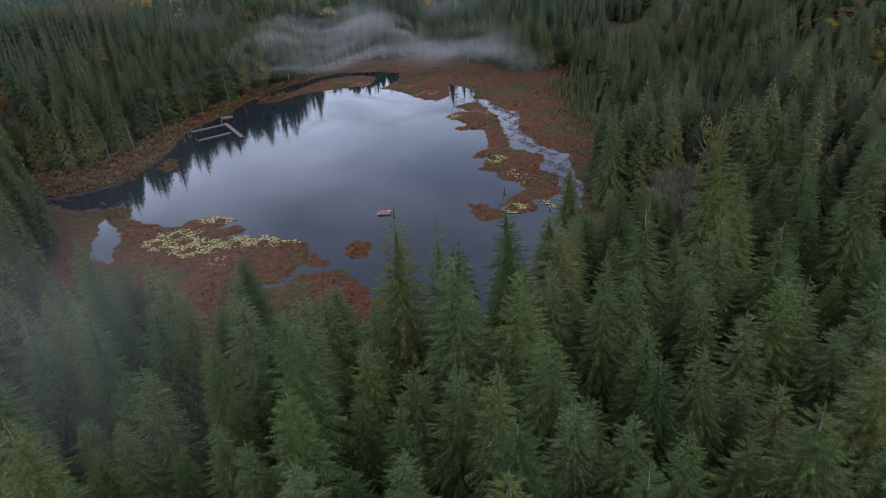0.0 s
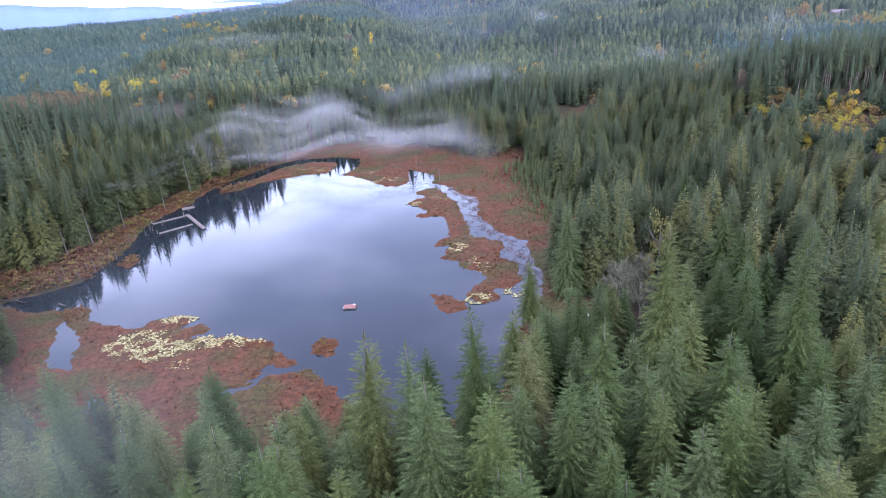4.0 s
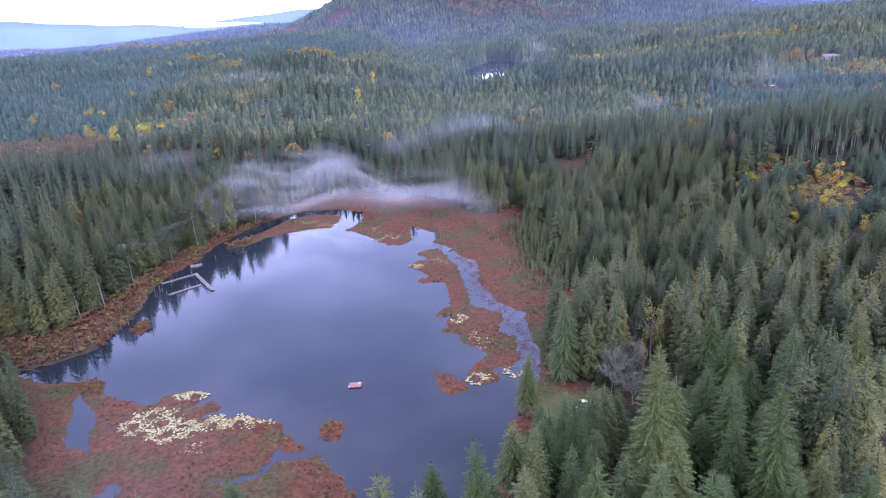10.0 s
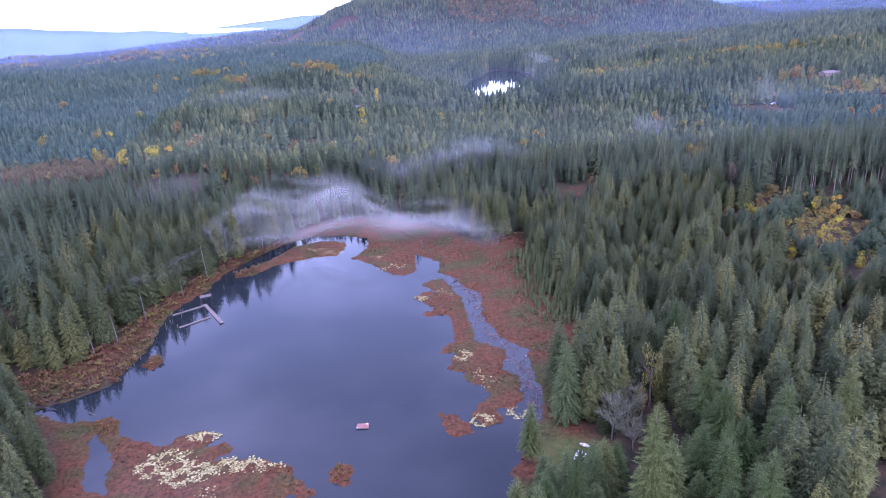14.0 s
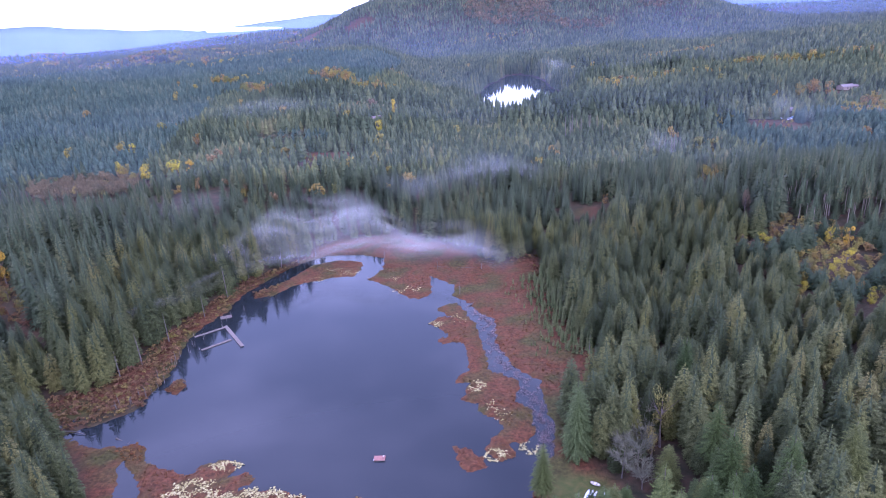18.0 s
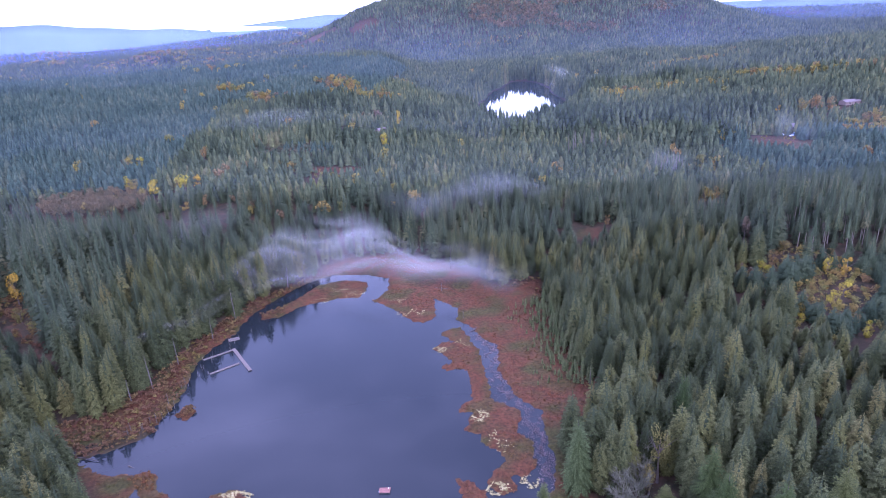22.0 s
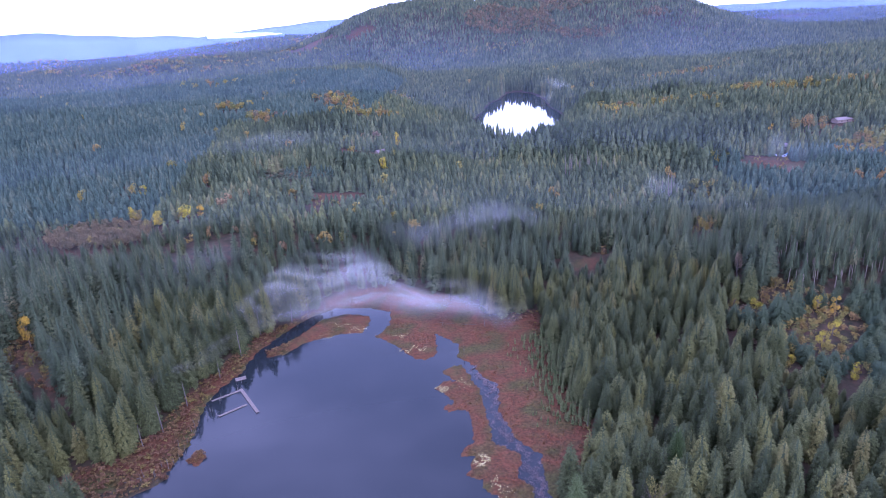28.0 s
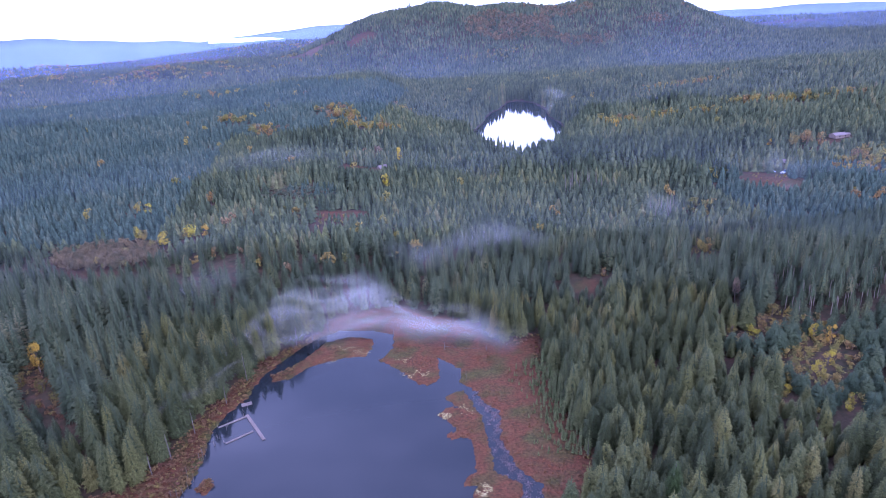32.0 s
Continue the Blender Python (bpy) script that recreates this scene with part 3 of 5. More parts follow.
KINDS = [
    tree_kind("fir_tree", 11, 28, 4.2, 0.12, 260, 0.50, m_fir, "tall green fir with drooping boughs among its neighbours", "conifer"),
    tree_kind("fir_tree", 12, 28, 3.6, 0.20, 240, 0.38, m_fir, "slender green fir with a pointed top in dense woods", "conifer"),
    tree_kind("fir_tree", 13, 28, 4.8, 0.08, 280, 0.58, m_fir, "broad dark green fir with heavy drooping boughs", "conifer"),
    tree_kind("hemlock_tree", 14, 28, 4.0, 0.16, 250, 0.70, m_fir, "soft green hemlock with sweeping layered sprays", "conifer", tuft=1.15),
    tree_kind("hemlock_tree", 15, 28, 3.3, 0.40, 170, 0.52, m_fir, "thin hemlock with a long bare trunk below its crown", "conifer", bark_m=m_pale),
    tree_kind("cedar_tree", 16, 28, 4.4, 0.05, 300, 0.42, m_cedar, "yellow-green cedar with dense upswept sprays", "conifer", tuft=1.15),
]
rng = np.random.default_rng(5)
# tops that stand out from the canopy: x, y, height of the tip, kind
MARKED = [(-8.9, 72.7, 38.1, 0), (-2.9, 69.6, 38.0, 1), (15.5, 64.4, 35.0, 1), (-17.8, 54.4, 37.8, 5), (18.4, 50.6, 30.9, 0), (35.0, 60.8, 33.4, 5),
          (39.7, 83.1, 32.4, 3), (12.4, 74.7, 34.2, 3), (-55.4, 83.0, 33.5, 3), (5.7, 60.3, 36.4, 5), (32.3, 74.0, 34.7, 0), (-1.2, 61.5, 38.3, 0),
          (7.0, 80.0, 37.0, 2), (37.5, 150.0, 27.0, 2), (22.3, 72.4, 37.5, 4), (40.9, 96.7, 40.5, 1), (56.3, 83.4, 40.2, 0), (39.1, 71.2, 34.0, 2),
          (73.6, 165.6, 29.0, 0), (76.8, 113.5, 31.5, 3), (94.1, 117.4, 31.5, 2), (24.0, 133.0, 19.0, 1), (61.0, 70.0, 27.5, 4), (-39.6, 68.2, 30.0, 0)]
placed = []


def plant(x, y, tip, kind):
    z = float(height([x], [y])[0])
    H = max(6.0, tip - z)
    k = H / 28
    wide = k ** 0.5 * rng.uniform(0.95, 1.3)
    src = KINDS[kind]
    m = pose(x, y, z, rng.uniform(-1.5, 1.5), rng.uniform(-1.5, 1.5), rng.uniform(0, 360))
    t = copy_thing(src, m)
    t.scale = (wide, wide, k)
    placed.append((x, y))


def scatter(x0, x1, y0, y1, gap, seed, jitter=0.42):
    g = np.random.default_rng(seed)
    xs, ys = np.meshgrid(np.arange(float(x0), x1, gap), np.arange(float(y0), y1, gap * 0.9))
    xs[1::2] += gap / 2
    xs, ys = xs.ravel(), ys.ravel()
    return xs + g.uniform(-jitter, jitter, xs.shape) * gap, ys + g.uniform(-jitter, jitter, xs.shape) * gap, g


# single broadleaf trees in autumn colour: x, y, height, width, leaf
GOLDEN = [(-205, 437, 13, 10, m_gold), (-212, 445, 12, 9, m_yellow), (61, 149, 22, 8, m_gold), (57, 145, 13, 6, m_ochre), (158, 226, 9, 8, m_yellow), (166, 232, 8, 8, m_yellow), (150, 231, 7, 6, m_ochre), (175, 246, 10, 7, m_yellow),
          (170, 251, 9, 6, m_yellow), (155, 268, 7, 10, m_ochre), (148, 262, 6, 9, m_yellow), (163, 274, 8, 9, m_ochre), (140, 267, 6, 8, m_ochre), (156, 203, 6, 6, m_yellow), (141, 218, 6, 5, m_yellow),
          (160, 207, 5, 5, m_yellow), (154, 294, 16, 6, m_gold), (-188, 426, 15, 12, m_yellow), (-193, 420, 11, 8, m_gold), (-172, 441, 13, 16, m_yellow), (-164, 446, 12, 9, m_yellow),
          (-178, 445, 10, 8, m_ochre), (-193, 273, 17, 9, m_yellow), (-184, 258, 8, 8, m_gold), (-196, 262, 8, 7, m_gold), (-176, 252, 6, 7, m_gold), (-39, 565, 18, 9, m_yellow), (-37, 560, 12, 7, m_yellow),
          (-28, 656, 22, 9, m_yellow), (167, 368, 14, 13, m_ochre), (174, 372, 12, 10, m_ochre), (-232, 494, 14, 10, m_gold), (-226, 500, 12, 9, m_yellow), (-182, 520, 15, 9, m_ochre), (245, 816, 20, 12, m_yellow),
          (252, 822, 16, 11, m_gold), (381, 623, 24, 20, m_ochre), (372, 630, 20, 16, m_ochre), (392, 618, 21, 15, m_ochre), (352, 640, 13, 8, m_yellow), (104, 360, 7, 6, m_gold)]


# looser autumn patches deeper in the woods: x, y, half widths, number of trees, height
PATCHES = [(-222, 408, 34, 22, 8, 8), (-78, 821, 46, 26, 50, 13), (-190, 790, 26, 20, 18, 13), (-246, 871, 26, 16, 14, 14), (-128, 946, 30, 20, 22, 13), (-103, 880, 30, 24, 24, 14), (-23, 1034, 18, 14, 10, 16),
           (386, 542, 30, 26, 46, 10), (430, 570, 34, 26, 30, 11), (336, 460, 16, 16, 8, 10), (261, 857, 26, 14, 22, 15), (314, 845, 32, 16, 20, 14), (368, 830, 28, 16, 18, 14), (444, 865, 30, 18, 24, 14), (488, 836, 30, 18, 22, 14),
           (533, 813, 34, 18, 24, 14), (348, 1480, 80, 60, 110, 14), (480, 1520, 130, 110, 260, 13), (640, 1540, 100, 80, 150, 13), (250, 560, 20, 22, 26, 11), (205, 470, 14, 16, 12, 11), (420, 1113, 40, 26, 40, 14), (480, 1107, 46, 26, 46, 14), (806, 1845, 220, 90, 70, 16),
           (212, 2517, 130, 50, 70, 15), (351, 2598, 120, 50, 50, 15), (300, 535, 20, 26, 16, 4), (-377, 1155, 60, 40, 14, 15), (-88, 471, 26, 14, 14, 5), (-107, 497, 16, 10, 10, 7), (-140, 395, 30, 20, 8, 9)]


def kept_low(x, y, tall):
    """Heights of conifers, lower where coloured trees and openings stay in sight behind them."""
    x, y, tall = np.atleast_1d(x), np.atleast_1d(y), np.array(np.atleast_1d(tall), float)
    tall = np.where(np.hypot((x - 49) / 7, (y - 134) / 10) < 1, np.minimum(tall, 8), tall)
    for gx_, gy_, gw, gh in [(a_, b_, 0.5 * w_ + 1, h_) for a_, b_, h_, w_, _ in GOLDEN] + [(a_, b_, 0.8 * w_, 4.0) for a_, b_, w_, _, _ in GLADES]:
        ahead = gy_ - y
        hide = (ahead > -2) & (ahead < 75) & (np.abs(x - gx_ * y / gy_) < gw)
        tall = np.where(hide, np.minimum(tall, 0.35 * gh + 2 + 0.27 * np.maximum(ahead, 0)), tall)
    return tall


def wooded(x, y):
    """Where trees stand: not in the bog, the waters or the openings."""
    ok = signed(x, y, OPEN_BOG) > 1.5
    ok &= far_lake(x, y) > 1.04
    for gx_, gy_, _, gw, _ in GOLDEN:
        ok &= (np.hypot(x - gx_, (y - gy_ + 4) / 1.6) > gw * 0.5 + 1.0)
    for cx, cy, rx, ry, _, _ in PATCHES:
        near_by = np.hypot((x - cx) / rx, (y - cy + 8) / (ry + 8)) + 0.3 * np.sin(x * 0.21 + y * 0.05) * np.sin(y * 0.19) < 0.9
        ok &= ~(near_by & (np.sin(x * 12.9 + y * 78.2) > -0.75))
    for cx, cy, rx, ry, _ in GLADES:
        ok &= np.hypot((x - cx) / rx, (y - cy) / ry) + 0.35 * np.sin(x * 0.19 + y * 0.07) * np.sin(y * 0.23) > 1.0
    return ok


def felled(x, y):
    ok = np.ones(x.shape, bool)
    for cx, cy, rx, ry in CUTS:
        ok &= np.hypot((x - cx) / rx, (y - cy) / ry) + 0.3 * np.sin(x * 0.05) * np.sin(y * 0.04) > 0.95
    return ok


def in_view(x, y, pad=25):
    return (y > 20) & (np.abs(x + 0.05 * y) < 0.82 * y + pad)


for row in MARKED:
    plant(*row)
xs, ys, g = scatter(-130, 150, 22, 170, 6.0, 21)
keep = wooded(xs, ys) & in_view(xs, ys, 12) & (np.hypot(xs, ys) < 150) & (xs < 112)
xs, ys = xs[keep], ys[keep]
spare_x, spare_y = [], []
# bare alders by the clearing stand free
ALDERS = [(49, 146), (52, 141), (47, 139), (55, 148), (51, 134), (58, 155)]
order = np.argsort(np.hypot(xs, ys * 1.0))
count = 0
for o in order:
    x, y = xs[o], ys[o]
    if min((x - a) ** 2 + (y - b) ** 2 for a, b in placed) < 16:
        continue
    if count < 430 and (math.hypot(x, y) < 100 or (12 < x < 68 and y < 160)):
        tall = g.uniform(15, 28)
        if 18 < x < 62 and 98 < y < 133:
            tall = min(tall, max(6.0, (135 - y) * 0.92))
        tall = float(kept_low(x, y, tall)[0])
        if min(math.hypot(x - a, y - b) for a, b in ALDERS) < 4.5:
            continue
        tip = float(height([x], [y])[0]) + tall
        plant(x, y, tip, int(g.choice(6, p=[0.27, 0.2, 0.17, 0.2, 0.1, 0.06])))
        count += 1
    else:
        spare_x.append(x)
        spare_y.append(y)
for src in KINDS:
    for o in list(src.children) + [src]:
        bpy.data.objects.remove(o)


# ---- the woods: many trees in one mesh ----
def mid_tree(seed, boughs, R=0.17, base=0.12, core=0.5, spray=0.21):
    """A tree one metre tall: drooping kites laid round a cone, over a leafy core."""
    g = np.random.default_rng(seed)
    V, T = [], []
    up = np.array([0, 0, 1.0])
    for k in range(boughs):
        f = (k + g.random()) / boughs * 0.99
        u = 0.45 * (1 - math.sqrt(1 - f)) + 0.55 * f
        z = base + (0.97 - base) * u
        az = k * 2.39996 + g.uniform(-0.4, 0.4)
        L = (R * (1 - u) ** 0.6 * (0.72 + 0.28 * min(1, u * 6)) + 0.008) * g.uniform(0.8, 1.15)
        d, s = np.array([math.cos(az), math.sin(az), 0]), np.array([-math.sin(az), math.cos(az), 0])
        lift = 0.45 * u - 0.1 + g.uniform(-0.1, 0.1)
        p = up * z + d * (L * 0.12)
        w = up * (z + L * (0.55 * lift - 0.08)) + d * (L * 0.6)
        q = up * (z + L * (lift - 0.42)) + d * L
        wide = L * (spray + 0.10 * u) * g.uniform(0.8, 1.2)
        i0 = len(V)
        V += [p, w - s * wide - up * (0.22 * L), w, w + s * wide - up * (0.22 * L), q]
        T += [(i0, i0 + 1, i0 + 2), (i0, i0 + 2, i0 + 3), (i0 + 1, i0 + 4, i0 + 2), (i0 + 2, i0 + 4, i0 + 3)]
    i0 = len(V)
    V.append((0, 0, 0.98))
    V += [(core * R * math.cos(a) * g.uniform(0.8, 1.2), core * R * math.sin(a) * g.uniform(0.8, 1.2), base + 0.02) for a in np.linspace(0, 2 * math.pi, 8)[:-1]]
    T += [(i0, i0 + 1 + a, i0 + 1 + (a + 1) % 7) for a in range(7)]
    i0 = len(V)
    V += [(0.010, 0, 0.93), (-0.006, 0.009, 0.93), (-0.006, -0.009, 0.93), (0, 0, 1)]
    T += [(i0, i0 + 1, i0 + 3), (i0 + 1, i0 + 2, i0 + 3), (i0 + 2, i0, i0 + 3)]
    return np.array(V), np.array(T)


def fine_tree(seed, boughs, R=0.17, base=0.06, core=0.42, twigs=2, fat=1.0):
    """A conifer one metre tall: many short needled sprays on a pointed crown, round a core cone coloured dark for the
    shade inside.
    """
    g = np.random.default_rng(seed)
    V, T = [], []
    up = np.array([0, 0, 1.0])
    ph = g.uniform(0, 6, 3)
    for k in range(boughs):
        f = (k + g.random()) / boughs * 0.995
        u = 0.5 * (1 - math.sqrt(1 - f)) + 0.5 * f
        z = base + (0.97 - base) * u
        az = k * 2.39996 + g.uniform(-0.7, 0.7)
        full = R * (1 - u) ** 0.62 * (0.74 + 0.26 * min(1, u * 5)) * (1 + 0.13 * math.sin(2 * az + ph[0]) + 0.12 * math.sin(u * 23 + ph[1]) * (1 - u)) + 0.007
        L = full * (g.uniform(0.85, 1.14) if k % 3 else g.uniform(0.6, 0.85))
        d, s = np.array([math.cos(az), math.sin(az), 0]), np.array([-math.sin(az), math.cos(az), 0])
        lift, sag = 0.42 * u - 0.10 + g.uniform(-0.14, 0.14), g.uniform(0.18, 0.36)

        def rib(q):
            return up * (z + L * (lift * q - sag * q * q)) + d * (L * q)

        i0 = len(V)
        wide = fat * L * g.uniform(0.07, 0.12)
        V += [rib(0.5) - s * wide, rib(0.5) + s * wide, rib(1.06)]
        T.append((i0, i0 + 1, i0 + 2))
        for q in (0.42, 0.64, 0.3)[:twigs]:
            for side in (-1, 1):
                i0 = len(V)
                out = s * (side * fat * L * g.uniform(0.16, 0.30)) - up * (L * g.uniform(-0.03, 0.12))
                V += [rib(q), rib(q + 0.17 * fat), rib(q + g.uniform(0.24, 0.36)) + out]
                T.append((i0, i0 + 1, i0 + 2))
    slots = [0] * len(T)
    # slot 1: the cone that carries the painted inner shade
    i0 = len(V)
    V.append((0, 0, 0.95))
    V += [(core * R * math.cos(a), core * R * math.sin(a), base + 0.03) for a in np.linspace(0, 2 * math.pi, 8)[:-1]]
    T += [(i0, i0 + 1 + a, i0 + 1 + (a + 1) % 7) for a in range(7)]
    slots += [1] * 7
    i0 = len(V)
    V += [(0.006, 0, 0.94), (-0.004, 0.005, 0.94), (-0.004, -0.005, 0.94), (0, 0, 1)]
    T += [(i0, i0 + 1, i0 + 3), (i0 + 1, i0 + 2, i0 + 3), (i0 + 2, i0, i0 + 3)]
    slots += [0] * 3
    return np.array(V), np.array(T), np.array(slots)


def far_tree(seed, tiers=3, sides=6, R=0.17, blunt=0.8):
    """A conifer one metre tall for the distance: ragged needled skirts one above another, blunter below the tip."""
    g = np.random.default_rng(seed)
    V, T = [], []
    for k in range(tiers):
        u = k / tiers
        lo, hi = 0.06 + 0.88 * u, min(1.0, 0.06 + 0.88 * (k + 1.9) / tiers)
        r = R * (1 - u) ** blunt + 0.004
        lean, way = g.uniform(0, 0.12) * r, g.uniform(0, 6.3)
        i0 = len(V)
        V.append((0, 0, hi if k < tiers - 1 else 1.0))
        for a in range(sides):
            t = 2 * math.pi * (a + g.uniform(-0.3, 0.3)) / sides + k * 0.7
            rr = r * (g.uniform(0.92, 1.25) if a % 2 else g.uniform(0.55, 0.85))
            V.append((rr * math.cos(t) + lean * math.cos(way), rr * math.sin(t) + lean * math.sin(way), lo - (0.16 if a % 2 else -0.08) * r * g.uniform(0.4, 1.6)))
        T += [(i0, i0 + 1 + a, i0 + 1 + (a + 1) % sides) for a in range(sides)]
    return np.array(V), np.array(T)


def leaf_ball(seed, n, flat=0.75, low=0.4):
    """A broadleaf tree one metre tall: leaf clumps round several boughs, with gaps."""
    g = np.random.default_rng(seed)
    V, T = [], []
    hubs = [(g.uniform(-0.2, 0.2), g.uniform(-0.2, 0.2), g.uniform(low, 0.82), g.uniform(0.12, 0.22)) for _ in range(7 if low > 0.3 else 10)]
    for _ in range(n):
        x, y, z, r = hubs[g.integers(len(hubs))]
        d = g.normal(size=3)
        d /= np.linalg.norm(d)
        c = np.array([x, y, z]) + d * r * g.uniform(0.6, 1.05) * (1, 1, flat)
        a, b_ = g.normal(size=3), g.normal(size=3)
        a, b_ = a / np.linalg.norm(a), b_ / np.linalg.norm(b_)
        k = (1.15 if n > 100 else 1.7) / math.sqrt(n) * g.uniform(0.35, 0.75)
        i0 = len(V)
        V += [c - a * k, c + b_ * k * 0.8, c + a * k, c - b_ * k * 0.8]
        T += [(i0, i0 + 1, i0 + 2), (i0, i0 + 2, i0 + 3)]
    return np.array(V), np.array(T)


def forest(name, kinds, x, y, tall, wide, mat, label, category, seed=0, z=None, kind="stuff"):
    """Trees of some kinds at x, y with their heights and widths, as one mesh."""
    if not len(x):
        return
    g = np.random.default_rng(seed)
    z = height(x, y) if z is None else z
    tall = np.asarray(tall, float)
    which, turn = g.integers(len(kinds), size=len(x)), g.uniform(0, 2 * math.pi, len(x))
    tone = np.clip(0.8 * g.random(len(x)) + 0.1 - 0.26 * np.clip(stature(x, y), -0.3, 1) + 0.2 * np.sin(x * 0.041 + 1.7 * np.sin(y * 0.023)) * np.sin(y * 0.037 + 1.3 * np.sin(x * 0.019)), 0, 1)
    Vs, Ts, Cs, Ss, base = [], [], [], [], 0
    for k, (v, t, *slot) in enumerate(kinds):
        s = which == k
        c, s_ = np.cos(turn[s])[:, None], np.sin(turn[s])[:, None]
        w, h = wide[s][:, None], tall[s][:, None]
        P = np.stack([(v[:, 0] * c - v[:, 1] * s_) * w + x[s][:, None], (v[:, 0] * s_ + v[:, 1] * c) * w + y[s][:, None], v[:, 2] * h + z[s][:, None] - 0.1], -1)
        num = int(s.sum())
        Vs.append(P.reshape(-1, 3))
        Ts.append((t[None] + (np.arange(num) * len(v))[:, None, None] + base).reshape(-1, 3))
        Cs.append(np.repeat(tone[s], len(v)))
        Ss.append(np.tile(slot[0], num) if slot else np.zeros(num * len(t), int))
        base += num * len(v)
    me = mesh_from(name, np.concatenate(Vs), np.concatenate(Ts), [mat, m_inner_shade], np.concatenate(Cs), slots=np.concatenate(Ss))
    return tagged(new(name, me), label, category, kind=kind)


def stems(name, x, y, tall, r, mat, label, seed=0):
    v, t = trunk_mesh(np.random.default_rng(seed), 1.0, 1.0, 4, 2, 0, 0.1)
    v = v * (1, 1, 1)
    v[:4, 2] = -0.02
    return forest(name, [(v, t)], x, y, tall, r, mat, label, "trunks", seed)


MID = [fine_tree(s, 170, r_, 0.05, 0.42, 1, 1.7) for s, r_ in ((0, 0.17), (1, 0.15), (2, 0.19), (3, 0.16), (4, 0.14), (5, 0.18))]
LOW = [far_tree(s, 7, 11, r_, 0.72) for s, r_ in ((10, 0.17), (11, 0.15), (12, 0.18), (13, 0.16), (14, 0.14))]
VALE = [far_tree(s, 6, 10, r_, 0.72) for s, r_ in ((15, 0.17), (16, 0.15), (17, 0.18), (18, 0.16), (19, 0.14), (20, 0.2))]
FAR = [far_tree(s, 4, 8, 0.17, 0.75) for s in range(40, 45)]
FAR2 = [far_tree(s, 2, 5) for s in range(5)]
PINE = [fine_tree(s, 150, 0.10, b_) for s, b_ in ((30, 0.42), (31, 0.5), (32, 0.34), (33, 0.46))]


# groves of taller trees: x, y, half widths, how much taller
GROVES = [(205, 640, 165, 48, 1.0), (235, 560, 42, 46, 0.7), (-100, 705, 75, 24, 0.8), (20, 720, 60, 24, 0.6), (330, 950, 150, 36, 0.5), (-20, 400, 70, 30, 0.3), (-60, 560, 20, 26, 0.5)]


def stature(x, y):
    """How much taller than usual the woods stand, in patches."""
    p = np.sin(x * 0.047 + 1.9 * np.sin(y * 0.013)) * np.sin(y * 0.031 + 1.6 * np.sin(x * 0.021 + 1)) + 0.6 * np.sin(x * 0.11 + y * 0.05) * np.sin(y * 0.083 - x * 0.03 + 2)
    p = 0.22 * p
    for cx, cy, rx, ry, more in GROVES:
        p = p + more * step(1.15, 0.75, np.hypot((x - cx) / rx, (y - cy) / ry) + 0.15 * np.sin(x * 0.09) * np.sin(y * 0.07))
    return p


def tone_h(x, y, lo, hi, g):
    return g.uniform(lo, hi, len(x)) * (1 + stature(x, y))


def young_stand(x, y):
    """Planted blocks of smaller, bluish trees."""
    return ((x > 138 - 0.25 * (y - 240)) & (y > 188) & (y < 258)) | ((x < -150 - 0.1 * y) & (y > 430)) | ((x > 240) & (y > 330) & (y < 560))


# shores and slopes round the near lake
xa, ya, g = scatter(-320, 30, 60, 420, 6.8, 31)
xb, yb, _ = scatter(30, 330, 60, 420, 6.1, 32)
xs, ys = np.concatenate([xa, xb]), np.concatenate([ya, yb])
keep = wooded(xs, ys) & in_view(xs, ys) & ~((np.hypot(xs, ys) < 150) & (xs < 112) & (xs > -130) & (ys < 170))
xs, ys = np.concatenate([xs[keep], spare_x]), np.concatenate([ys[keep], spare_y])
yg = young_stand(xs, ys)
near_r = np.hypot(xs, ys)
pick = ~yg
H = tone_h(xs[pick], ys[pick], 14, 26, g)
H = H * (1 - 0.35 * step(290, 420, ys[pick]))
H = np.where((xs[pick] < -60) & (ys[pick] < 335), np.maximum(1.2 * H, 24), H)
H = kept_low(xs[pick], ys[pick], H)
H = np.where((xs[pick] > 168) & (ys[pick] > 252) & (ys[pick] < 320), 0.38 * H, H)
W = H ** 0.7 * 2.85 * g.uniform(0.8, 1.25, len(H))
xs, ys = xs[pick], ys[pick]
single = np.zeros(len(xs), bool)
single[np.argsort(np.hypot(xs, ys - 40) + 60 * (np.abs(xs) > 150))[:880]] = True
m_single = foliage("lakeside_needles", [(p_, (c_[0] * 1.10, c_[1] * 1.02, c_[2] * 0.76)) for p_, c_ in WOOD])
SINGLES = []
FINE = [fine_tree(s, 480, r_, 0.06, 0.42, 2, 1.15) for s, r_ in ((20, 0.17), (21, 0.15), (22, 0.19), (23, 0.16), (24, 0.14), (25, 0.18))]
for k, (v, t, slot) in enumerate(FINE):
    nm = ("spruce_tree", "hemlock_tree", "spruce_tree", "pine_tree", "pine_tree", "hemlock_tree")[k]
    tv, tt = trunk_mesh(np.random.default_rng(k), 0.85, 0.011, 5, 4, 0.006, 0.0005)
    tv[:5, 2] = -0.03
    SINGLES.append((nm, mesh_from("crown", v, t, [m_single, m_inner_shade], slots=slot), mesh_from("trunk", tv, tt, [m_bark])))
SAY = {"spruce_tree": "full dark green spruce in the lakeside woods", "hemlock_tree": "green hemlock standing in the lakeside woods", "pine_tree": "slim grey-green pine in the lakeside woods"}
ZZ = height(xs, ys)
